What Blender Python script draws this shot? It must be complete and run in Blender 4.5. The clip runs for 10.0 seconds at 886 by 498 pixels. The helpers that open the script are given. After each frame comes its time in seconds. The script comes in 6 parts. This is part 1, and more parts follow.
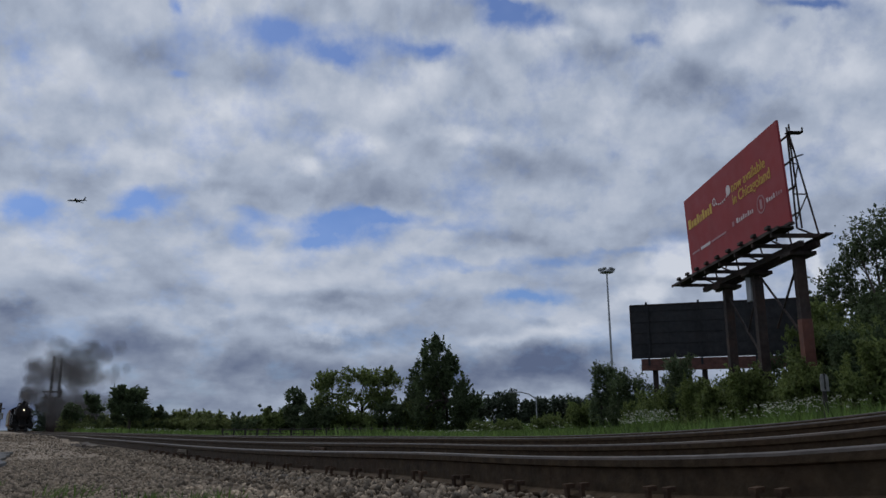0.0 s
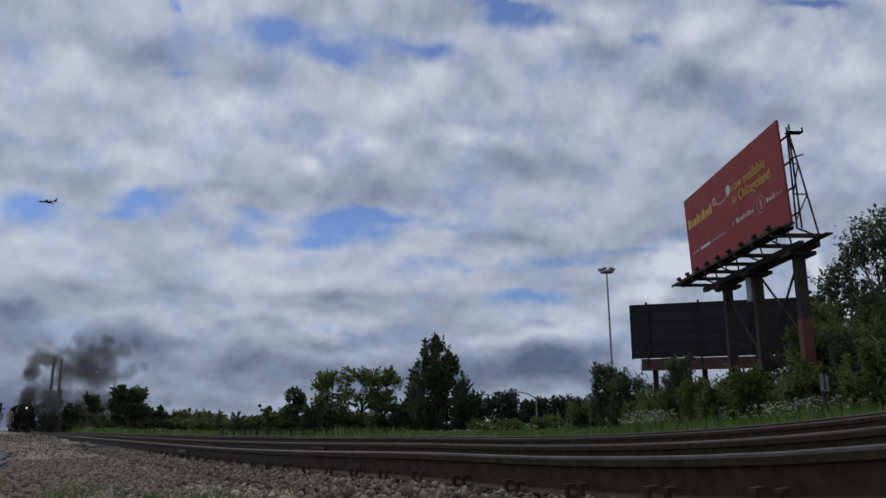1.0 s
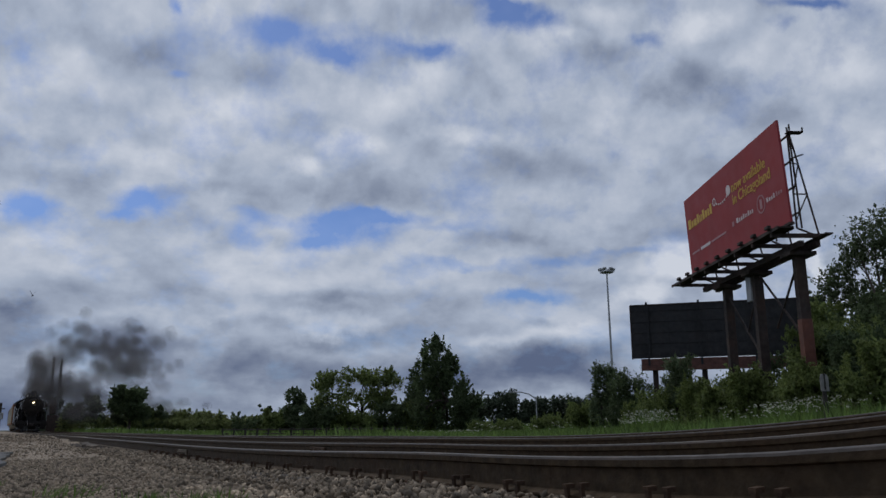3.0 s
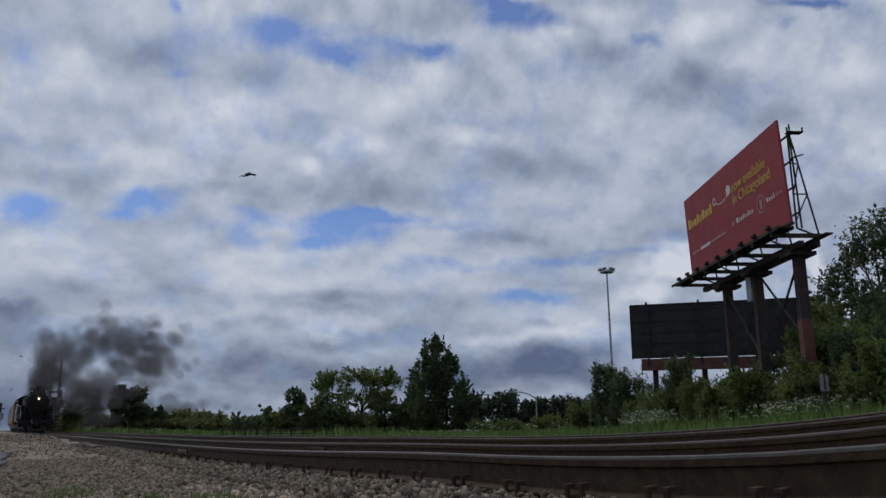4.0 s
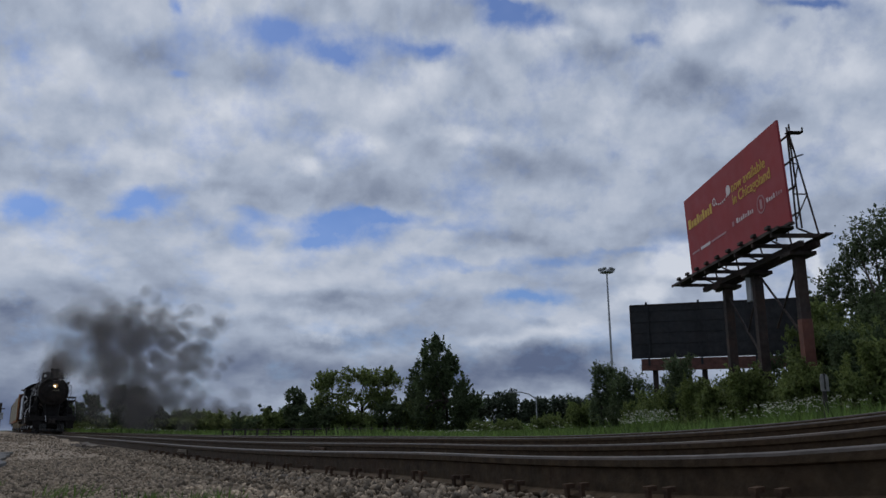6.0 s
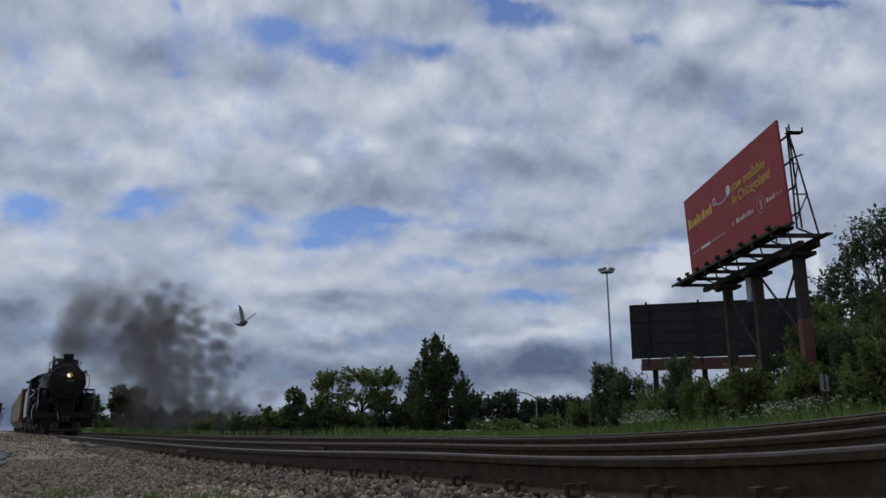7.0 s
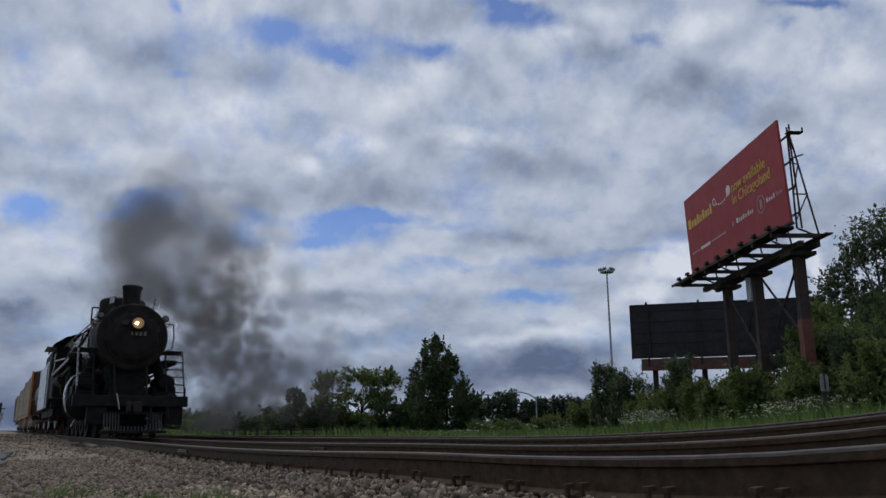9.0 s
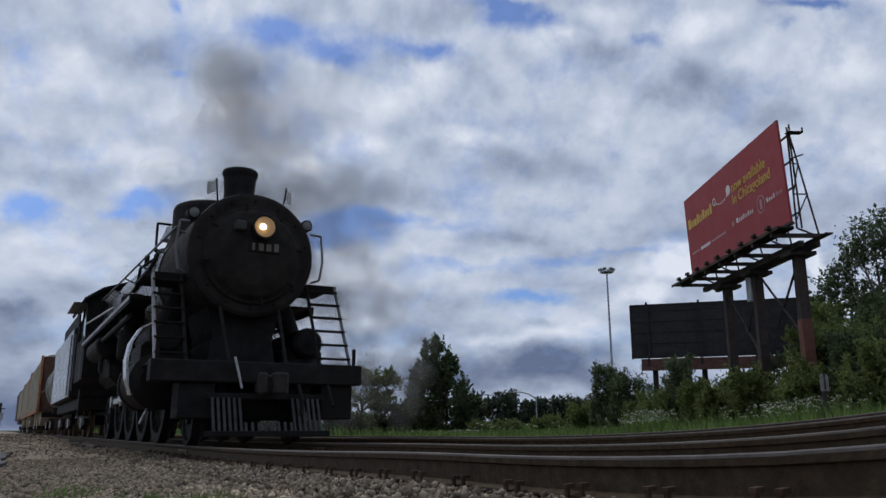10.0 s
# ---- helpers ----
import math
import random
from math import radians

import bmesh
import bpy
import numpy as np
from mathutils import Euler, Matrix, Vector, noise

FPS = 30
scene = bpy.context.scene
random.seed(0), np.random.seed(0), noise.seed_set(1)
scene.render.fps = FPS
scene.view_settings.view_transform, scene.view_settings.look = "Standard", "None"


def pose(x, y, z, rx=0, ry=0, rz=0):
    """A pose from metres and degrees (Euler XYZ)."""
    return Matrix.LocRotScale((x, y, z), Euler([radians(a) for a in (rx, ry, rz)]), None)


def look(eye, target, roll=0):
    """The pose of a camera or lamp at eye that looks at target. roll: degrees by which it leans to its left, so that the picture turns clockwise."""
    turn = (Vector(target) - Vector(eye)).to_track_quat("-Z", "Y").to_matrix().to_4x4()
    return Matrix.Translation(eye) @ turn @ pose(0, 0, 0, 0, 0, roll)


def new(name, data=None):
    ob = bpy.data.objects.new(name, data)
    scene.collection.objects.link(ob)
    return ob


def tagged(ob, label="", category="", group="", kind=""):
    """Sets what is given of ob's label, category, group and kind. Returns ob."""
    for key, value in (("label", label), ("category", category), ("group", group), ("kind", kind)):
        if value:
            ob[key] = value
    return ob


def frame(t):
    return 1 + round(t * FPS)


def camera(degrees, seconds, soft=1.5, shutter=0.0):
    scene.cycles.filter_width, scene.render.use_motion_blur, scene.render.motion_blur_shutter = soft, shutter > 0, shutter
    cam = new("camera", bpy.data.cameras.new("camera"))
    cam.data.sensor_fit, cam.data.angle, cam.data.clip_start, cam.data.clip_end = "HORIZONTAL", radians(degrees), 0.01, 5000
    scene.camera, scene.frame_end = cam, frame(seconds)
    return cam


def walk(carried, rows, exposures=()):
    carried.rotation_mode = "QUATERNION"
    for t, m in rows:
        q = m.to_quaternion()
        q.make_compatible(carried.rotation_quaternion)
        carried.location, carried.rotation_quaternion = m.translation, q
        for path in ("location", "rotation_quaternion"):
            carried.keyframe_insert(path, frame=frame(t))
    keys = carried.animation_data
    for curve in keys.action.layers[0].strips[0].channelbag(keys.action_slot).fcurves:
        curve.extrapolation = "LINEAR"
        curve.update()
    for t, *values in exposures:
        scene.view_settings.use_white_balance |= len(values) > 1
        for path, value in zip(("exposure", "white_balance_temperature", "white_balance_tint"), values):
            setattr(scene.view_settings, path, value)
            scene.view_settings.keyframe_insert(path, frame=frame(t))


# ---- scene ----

EYE = 0.2268                      # lens above the rail heads
AZ, OFF = 0.5028, 3.2439          # bearing of the near track and its distance from the lens
FWD = Vector((math.sin(AZ), -math.cos(AZ), 0))
SIDE = Vector((math.cos(AZ), math.sin(AZ), 0))
SPEED, NOSE = 12.832, -11.253     # metres a second; where the pilot beam is at the end
HEAD = math.degrees(AZ) - 90

scene.cycles.transparent_max_bounces = 400
cam = camera(58.461, 10.0, soft=1.5)
STAND = pose(0, 0, EYE, 90 + 12.803, 0, 0) @ pose(0, 0, 0, 0, 0, -0.183)
walk(cam, [(0.0, STAND), (10.0, STAND)], exposures=[(0.0, -0.2), (6.5, -0.18), (8.2, -0.14), (9.2, -0.06), (10.0, 0.1)])


# ---- sky and sun ----
def build_sky():
    world = bpy.data.worlds.new("sky")
    scene.world = world
    world.use_nodes = True
    nt = world.node_tree
    nt.nodes.clear()
    N, L = nt.nodes.new, nt.links.new

    def mth(op, a, b=None, c=None, clamp=False):
        n = N("ShaderNodeMath")
        n.operation, n.use_clamp = op, clamp
        for i, v in enumerate((a, b, c)):
            if v is None:
                continue
            if isinstance(v, (int, float)):
                n.inputs[i].default_value = v
            else:
                L(v, n.inputs[i])
        return n.outputs[0]

    def vmix(f, a, b):
        n = N("ShaderNodeMix")
        n.data_type = "RGBA"
        for i, v in ((0, f), (6, a), (7, b)):
            if isinstance(v, tuple):
                n.inputs[i].default_value = v
            elif isinstance(v, (int, float)):
                n.inputs[i].default_value = v
            else:
                L(v, n.inputs[i])
        return n.outputs[2]

    def ramp(v, stops):
        n = N("ShaderNodeValToRGB")
        el = n.color_ramp.elements
        while len(el) < len(stops):
            el.new(0.5)
        for e, (p, c) in zip(el, stops):
            e.position, e.color = p, (c, c, c, 1) if isinstance(c, (int, float)) else (*c, 1)
        L(v, n.inputs[0])
        return n.outputs[0]

    geo = N("ShaderNodeTexCoord")
    sep = N("ShaderNodeSeparateXYZ")
    L(geo.outputs["Generated"], sep.inputs[0])
    x, y, z = sep.outputs
    flat = N("ShaderNodeCombineXYZ")           # bearing and height, flattened towards the horizon
    L(mth("MULTIPLY", mth("ARCTAN2", x, y), 1.1), flat.inputs[0])
    L(mth("MULTIPLY", mth("LOGARITHM", mth("ADD", mth("MAXIMUM", z, 0.0), 0.42), 2.718), 1.0), flat.inputs[1])

    def noise_at(scale, detail, rough, shift, dist=0.0, vec=None):
        m = N("ShaderNodeMapping")
        m.inputs["Location"].default_value = shift
        L(vec or flat.outputs[0], m.inputs["Vector"])
        n = N("ShaderNodeTexNoise")
        n.inputs["Scale"].default_value, n.inputs["Detail"].default_value = scale, detail
        n.inputs["Roughness"].default_value, n.inputs["Distortion"].default_value = rough, dist
        L(m.outputs[0], n.inputs["Vector"])
        return n.outputs["Fac"]

    # bearing and height as tangents, bent by noise so that no cloud keeps a smooth rim
    ahead = mth("MAXIMUM", mth("ABSOLUTE", y), 0.08)
    plane = N("ShaderNodeCombineXYZ")
    L(mth("DIVIDE", x, ahead), plane.inputs[0])
    L(mth("DIVIDE", z, ahead), plane.inputs[1])

    def bent(vec, scale, amount, detail):
        n = N("ShaderNodeTexNoise")
        n.inputs["Scale"].default_value, n.inputs["Detail"].default_value = scale, detail
        n.inputs["Roughness"].default_value = 0.6
        L(vec, n.inputs["Vector"])
        a = N("ShaderNodeVectorMath")
        a.operation = "MULTIPLY_ADD"
        L(n.outputs["Color"], a.inputs[0])
        a.inputs[1].default_value = amount
        a.inputs[2].default_value = tuple(-0.5 * k for k in amount)
        b = N("ShaderNodeVectorMath")
        L(vec, b.inputs[0])
        L(a.outputs[0], b.inputs[1])
        return b.outputs[0]

    warped = bent(plane.outputs[0], 11.0, (0.10, 0.06, 0.0), 7.0)

    def total(spots):
        """Sums soft ovals in the deck; the third coordinate carries the sum along."""
        vec = warped
        for u, v, ru, rv, power in spots:
            m = N("ShaderNodeMapping")
            m.inputs["Location"].default_value = (-u / ru, -v / rv, 0)
            m.inputs["Scale"].default_value = (1 / ru, 1 / rv, 0)
            L(vec, m.inputs["Vector"])
            d = N("ShaderNodeVectorMath")
            d.operation = "LENGTH"
            L(m.outputs[0], d.inputs[0])
            r = N("ShaderNodeMapRange")
            r.interpolation_type = "SMOOTHSTEP"
            for i, k in enumerate((0.0, 1.0, power, 0.0)):
                r.inputs[i + 1].default_value = k
            L(d.outputs["Value"], r.inputs[0])
            c = N("ShaderNodeCombineXYZ")
            L(r.outputs[0], c.inputs[2])
            a = N("ShaderNodeVectorMath")
            L(vec, a.inputs[0])
            L(c.outputs[0], a.inputs[1])
            vec = a.outputs[0]
        parts = N("ShaderNodeSeparateXYZ")
        L(vec, parts.inputs[0])
        return parts.outputs[2]

    sky = N("ShaderNodeTexSky")
    sky.sky_type, sky.sun_disc = "NISHITA", False
    sky.sun_elevation, sky.sun_rotation = radians(49), radians(-37)
    tint = N("ShaderNodeMix")
    tint.data_type, tint.blend_type = "RGBA", "MULTIPLY"
    tint.inputs[0].default_value = 1.0
    L(sky.outputs[0], tint.inputs[6])
    tint.inputs[7].default_value = (SKY_GAIN * 0.62, SKY_GAIN * 0.92, SKY_GAIN * 1.55, 1)

    cover = noise_at(10.0, 12, 0.62, (3.1, 7.4, 0))
    cover = mth("SUBTRACT", mth("ADD", mth("MULTIPLY", mth("SUBTRACT", cover, 0.5), 1.9), 0.80), mth("MULTIPLY", mth("MINIMUM", total(GAPS + SMALL_GAPS), 1.25), 0.95))
    cover = ramp(cover, ((0.0, 0.12), (0.36, 0.52), (0.78, 1.0)))
    lumps = noise_at(6.0, 9, 0.5, (11.2, 2.4, 0))
    above = noise_at(6.0, 9, 0.5, (11.2, 2.40 + 0.03, 0))
    broad = noise_at(2.2, 3, 0.5, (5.0, 1.0, 0))
    puffs = noise_at(15.0, 9, 0.58, (1.7, 4.4, 0), 0.6)
    relief = mth("MULTIPLY", mth("SUBTRACT", lumps, above), 0.8)
    shade = mth("ADD", mth("ADD", mth("MULTIPLY", mth("SUBTRACT", lumps, 0.5), 0.22), 0.52), relief)
    shade = mth("ADD", shade, mth("MULTIPLY", mth("SUBTRACT", broad, 0.5), 0.15))
    shade = mth("ADD", shade, mth("MULTIPLY", mth("SUBTRACT", puffs, 0.5), 0.15))
    shade = mth("SUBTRACT", shade, mth("MULTIPLY", total(DARKS + SOFT_DARKS), 0.27))
    shade = mth("ADD", shade, mth("MULTIPLY", total(WHITES + SOFT_WHITES), 0.20))
    cloud = ramp(shade, ((0.18, (0.115, 0.15, 0.25)), (0.37, (0.265, 0.315, 0.425)), (0.52, (0.42, 0.485, 0.61)), (0.72, (0.67, 0.715, 0.81))))
    col = vmix(cover, tint.outputs[2], cloud)
    bg = N("ShaderNodeBackground")
    L(col, bg.inputs[0])
    bg.inputs[1].default_value = 1.0
    out = N("ShaderNodeOutputWorld")
    L(bg.outputs[0], out.inputs[0])


SKY_GAIN = 0.058
# where the deck breaks, darkens and shines: tangents of bearing and height, half width, half height, strength
GAPS = [(-0.222, 0.532, 0.118, 0.036, 0.8), (-0.15, 0.502, 0.074, 0.031, 1), (-0.03, 0.508, 0.06, 0.022, 0.8), (0.103, 0.556, 0.086, 0.036, 1), (0.076, 0.577, 0.086, 0.016, 0.6), (-0.365, 0.577, 0.017, 0.024, 0.7),
        (-0.357, 0.466, 0.025, 0.014, 0.5), (0.505, 0.579, 0.086, 0.016, 0.9), (0.473, 0.547, 0.04, 0.026, 0.5), (0.277, 0.524, 0.03, 0.016, 0.5), (-0.548, 0.287, 0.062, 0.031, 1), (-0.388, 0.298, 0.068, 0.033, 1),
        (-0.423, 0.278, 0.049, 0.015, 0.8), (-0.128, 0.262, 0.112, 0.045, 1), (-0.092, 0.277, 0.112, 0.015, 0.8), (-0.24, 0.273, 0.062, 0.02, 0.7), (-0.253, 0.245, 0.049, 0.024, 0.6), (0.034, 0.206, 0.118, 0.015, 0.6),
        (0.165, 0.217, 0.106, 0.015, 0.6)]
SMALL_GAPS = [(0.105, 0.167, 0.09, 0.015, 0.8), (0.004, 0.262, 0.086, 0.013, 0.35), (0.246, 0.221, 0.074, 0.011, 0.4), (-0.164, 0.237, 0.074, 0.016, 0.6), (-0.593, 0.507, 0.025, 0.036, 0.4), (-0.073, 0.522, 0.062, 0.022, 0.4),
              (0.504, 0.243, 0.037, 0.024, 0.35)]
DARKS = [(0.343, 0.458, 0.107, 0.051, 0.95), (0.214, 0.505, 0.075, 0.036, 0.5), (0.132, 0.334, 0.139, 0.048, 0.5), (0.319, 0.34, 0.128, 0.039, 0.35), (0.054, 0.067, 0.203, 0.045, 0.85), (0.139, 0.083, 0.118, 0.043, 0.7),
         (-0.391, 0.102, 0.128, 0.026, 0.85), (-0.357, 0.167, 0.08, 0.036, 0.45), (-0.425, 0.122, 0.086, 0.026, 0.5), (-0.542, 0.111, 0.064, 0.064, 0.55), (-0.546, 0.148, 0.064, 0.019, 0.5), (-0.131, 0.101, 0.096, 0.012, 0.45),
         (-0.275, 0.131, 0.118, 0.014, 0.4), (0.119, 0.127, 0.039, 0.013, 0.6), (-0.258, 0.077, 0.161, 0.028, 0.35), (-0.446, 0.048, 0.278, 0.064, 0.45), (0.222, 0.048, 0.171, 0.043, 0.5), (-0.115, 0.048, 0.182, 0.043, 0.3),
         (0.491, 0.328, 0.096, 0.043, 0.25)]
SOFT_DARKS = [(-0.56, 0.025, 0.16, 0.07, 0.9), (-0.16, 0.075, 0.30, 0.07, 0.6), (-0.065, 0.494, 0.064, 0.026, 0.3), (-0.249, 0.457, 0.075, 0.032, 0.25), (-0.482, 0.332, 0.161, 0.021, 0.35), (-0.286, 0.311, 0.15, 0.019, 0.35), (-0.133, 0.167, 0.096, 0.014, 0.35), (0.182, 0.093, 0.128, 0.013, 0.35),
              (-0.01, 0.3, 0.128, 0.024, 0.25), (-0.414, 0.507, 0.086, 0.032, 0.2), (-0.17, 0.403, 0.096, 0.026, 0.2), (0.453, 0.407, 0.086, 0.032, 0.25), (-0.546, 0.367, 0.086, 0.021, 0.25), (0.085, 0.243, 0.128, 0.019, 0.25)]
WHITES = [(-0.138, 0.128, 0.091, 0.024, 1.2), (0.162, 0.119, 0.096, 0.019, 0.8), (0.068, 0.107, 0.064, 0.014, 0.6), (0.307, 0.212, 0.059, 0.039, 2.2), (0.264, 0.166, 0.054, 0.019, 1.2), (0.479, 0.217, 0.026, 0.039, 2.2),
          (0.345, 0.539, 0.086, 0.036, 1.1), (0.24, 0.565, 0.086, 0.021, 0.5), (-0.535, 0.477, 0.123, 0.064, 0.7), (-0.559, 0.411, 0.086, 0.041, 0.5), (-0.27, 0.422, 0.134, 0.049, 0.6), (-0.072, 0.432, 0.118, 0.043, 0.5),
          (0.027, 0.379, 0.075, 0.024, 0.9), (-0.176, 0.343, 0.047, 0.019, 0.8), (0.074, 0.457, 0.118, 0.039, 0.5), (0.11, 0.383, 0.086, 0.03, 0.5), (-0.403, 0.366, 0.128, 0.024, 0.5), (0.233, 0.424, 0.064, 0.043, 0.4),
          (0.537, 0.481, 0.091, 0.064, 0.55)]
SOFT_WHITES = [(0.169, 0.532, 0.064, 0.019, 0.5), (-0.011, 0.475, 0.064, 0.028, 0.4), (0.567, 0.375, 0.054, 0.075, 0.35), (0.423, 0.494, 0.054, 0.043, 0.3), (-0.366, 0.148, 0.075, 0.017, 0.6), (-0.476, 0.206, 0.128, 0.028, 0.4),
               (-0.532, 0.243, 0.096, 0.019, 0.4), (-0.233, 0.072, 0.054, 0.014, 0.5), (-0.206, 0.183, 0.128, 0.024, 0.3), (-0.336, 0.387, 0.086, 0.028, 0.5), (-0.109, 0.375, 0.096, 0.019, 0.4), (0.174, 0.258, 0.128, 0.021, 0.3),
               (-0.309, 0.097, 0.064, 0.015, 0.35), (0.452, 0.312, 0.064, 0.032, 0.2)]
build_sky()
sun_data = bpy.data.lights.new("sun", "SUN")
sun_data.energy, sun_data.angle, sun_data.color = 0.9, radians(12), (1.0, 0.95, 0.88)
sun = new("sun", sun_data)
sun.matrix_world = look((-26, 34, 50), (0, 0, 0))


# ---- materials ----
def material(name, color, rough=0.7, metal=0.0, vary=0.25, scale=6.0, bump=0.0, bump_scale=40.0, stain=None, stain_amount=0.5,
             stain_scale=1.2, island=0.0, per_object=0.0, spec=0.4, coat=0.0):
    m = bpy.data.materials.new(name)
    m.use_nodes = True
    nt = m.node_tree
    N, L = nt.nodes.new, nt.links.new
    b = nt.nodes["Principled BSDF"]
    b.inputs["Roughness"].default_value, b.inputs["Metallic"].default_value = rough, metal
    b.inputs["Specular IOR Level"].default_value, b.inputs["Coat Weight"].default_value = spec, coat
    co = N("ShaderNodeTexCoord")

    def noise_fac(s, detail=5.0):
        n = N("ShaderNodeTexNoise")
        n.inputs["Scale"].default_value, n.inputs["Detail"].default_value = s, detail
        L(co.outputs["Object"], n.inputs["Vector"])
        return n.outputs["Fac"]

    def mix(fac, a, c, blend="MIX"):
        n = N("ShaderNodeMix")
        n.data_type, n.blend_type = "RGBA", blend
        for i, v in ((0, fac), (6, a), (7, c)):
            if isinstance(v, (tuple, float, int)):
                n.inputs[i].default_value = v
            else:
                L(v, n.inputs[i])
        return n.outputs[2]

    def remap(v, a, c, lo, hi):
        n = N("ShaderNodeMapRange")
        for i, k in enumerate((a, c, lo, hi)):
            n.inputs[i + 1].default_value = k
        L(v, n.inputs[0])
        return n.outputs[0]

    col = (*color, 1)
    lo, hi = tuple(c * (1 - vary) for c in color), tuple(min(1, c * (1 + vary)) for c in color)
    col = mix(remap(noise_fac(scale), 0.3, 0.7, 0, 1), (*lo, 1), (*hi, 1))
    if stain:
        col = mix(remap(noise_fac(stain_scale, 8.0), 0.48, 0.68, 0, stain_amount), col, (*stain, 1))
    for amount, node, sock in ((island, "ShaderNodeNewGeometry", "Random Per Island"), (per_object, "ShaderNodeObjectInfo", "Random")):
        if amount:
            g = N(node)
            v = N("ShaderNodeCombineColor")
            r = remap(g.outputs[sock], 0, 1, 1 - amount, 1 + amount)
            for i in range(3):
                L(r, v.inputs[i])
            col = mix(1.0, col, v.outputs[0], "MULTIPLY")
    L(col, b.inputs["Base Color"])
    L(remap(noise_fac(scale * 2.3), 0.3, 0.7, max(0.05, rough - 0.12), min(1, rough + 0.12)), b.inputs["Roughness"])
    if bump:
        k = N("ShaderNodeBump")
        k.inputs["Strength"].default_value, k.inputs["Distance"].default_value = bump, 0.02
        L(noise_fac(bump_scale, 8.0), k.inputs["Height"])
        L(k.outputs[0], b.inputs["Normal"])
    return m


def glowing(name, color, strength):
    m = bpy.data.materials.new(name)
    m.use_nodes = True
    b = m.node_tree.nodes["Principled BSDF"]
    b.inputs["Base Color"].default_value = (*color, 1)
    b.inputs["Emission Color"].default_value = (*color, 1)
    b.inputs["Emission Strength"].default_value = strength
    return m


def leaf_material(name, a):
    m = material(name, a, 0.6, vary=0.25, scale=0.5, island=0.45, spec=0.2)
    nt = m.node_tree
    body, out = nt.nodes["Principled BSDF"], nt.nodes["Material Output"]
    thin, mix = nt.nodes.new("ShaderNodeBsdfTranslucent"), nt.nodes.new("ShaderNodeMixShader")
    mix.inputs[0].default_value = 0.5
    nt.links.new(body.inputs["Base Color"].links[0].from_socket, thin.inputs[0])
    nt.links.new(body.outputs[0], mix.inputs[1])
    nt.links.new(thin.outputs[0], mix.inputs[2])
    nt.links.new(mix.outputs[0], out.inputs[0])
    return m


BALLAST = material("ballast", (0.27, 0.212, 0.152), 0.95, vary=0.35, scale=25, bump=0.8, bump_scale=60, stain=(0.17, 0.135, 0.10), stain_amount=0.6, stain_scale=0.8)
STONE = material("crushed_stone", (0.31, 0.245, 0.175), 0.95, vary=0.3, scale=20, bump=0.4, bump_scale=90, island=0.65, per_object=0.5)
SOIL = material("meadow_soil", (0.045, 0.06, 0.025), 1.0, vary=0.4, scale=1.5, bump=0.5, bump_scale=12, stain=(0.06, 0.08, 0.02))
ASPHALT = material("asphalt", (0.09, 0.09, 0.09), 0.95, vary=0.25, scale=30, bump=0.4, bump_scale=120, stain=(0.15, 0.14, 0.12))
RAIL_WEB = material("rusty_rail_side", (0.056, 0.038, 0.022), 0.75, 0.2, vary=0.35, scale=14, bump=0.25, bump_scale=50, stain=(0.06, 0.032, 0.018), stain_amount=0.4, stain_scale=2.2, spec=0.2)
RAIL_HEAD = material("worn_rail_head", (0.075, 0.064, 0.057), 0.62, 0.2, vary=0.25, scale=8, stain=(0.15, 0.115, 0.09), stain_scale=3, spec=0.3)
TIE_WOOD = material("creosoted_timber", (0.06, 0.048, 0.038), 0.95, vary=0.4, scale=9, bump=0.6, bump_scale=30, stain=(0.12, 0.10, 0.08), per_object=0.3)
RUST = material("rusty_spike_steel", (0.075, 0.045, 0.028), 0.85, 0.3, vary=0.4, scale=30, per_object=0.3)
LOCO_BLACK = material("sooty_black_paint", (0.018, 0.0168, 0.0165), 0.6, vary=0.3, scale=5, bump=0.15, bump_scale=25, stain=(0.010, 0.009, 0.008), stain_amount=0.5, spec=0.04)
SMOKEBOX = material("graphite_smokebox", (0.019, 0.0168, 0.0158), 0.7, vary=0.35, scale=4, bump=0.25, bump_scale=22, stain=(0.032, 0.026, 0.022), stain_amount=0.6, stain_scale=2.5, spec=0.06)
JACKET = material("glossy_black_jacket", (0.018, 0.018, 0.020), 0.27, vary=0.2, scale=3, stain=(0.03, 0.03, 0.03), spec=0.4)
STEEL = material("bare_worn_steel", (0.35, 0.35, 0.36), 0.4, 0.85, vary=0.25, scale=12)
RAILING = material("grey_painted_railing", (0.11, 0.11, 0.115), 0.5, 0.1, vary=0.2, scale=15)
CREAM = material("cream_number_paint", (0.115, 0.105, 0.075), 0.6, vary=0.1, scale=20)
LENS = glowing("headlight_glow", (0.33, 0.20, 0.085), 0.15)
BULB = glowing("bulb_glow", (1.0, 0.88, 0.62), 9.0)
GLASS = material("dark_window_glass", (0.03, 0.035, 0.04), 0.08, vary=0.1, scale=2, spec=0.8)
ORANGE = material("orange_car_paint", (0.30, 0.12, 0.035), 0.65, vary=0.25, scale=3, stain=(0.16, 0.07, 0.03))
BEIGE = material("grimy_beige_car_paint", (0.40, 0.37, 0.29), 0.7, vary=0.2, scale=2, stain=(0.22, 0.18, 0.13), stain_amount=0.5)
TANKGREY = material("grey_green_tank_paint", (0.13, 0.14, 0.12), 0.6, vary=0.25, scale=2, stain=(0.06, 0.05, 0.04))
BOX_RED = material("mineral_red_car_paint", (0.085, 0.038, 0.028), 0.75, vary=0.25, scale=2)
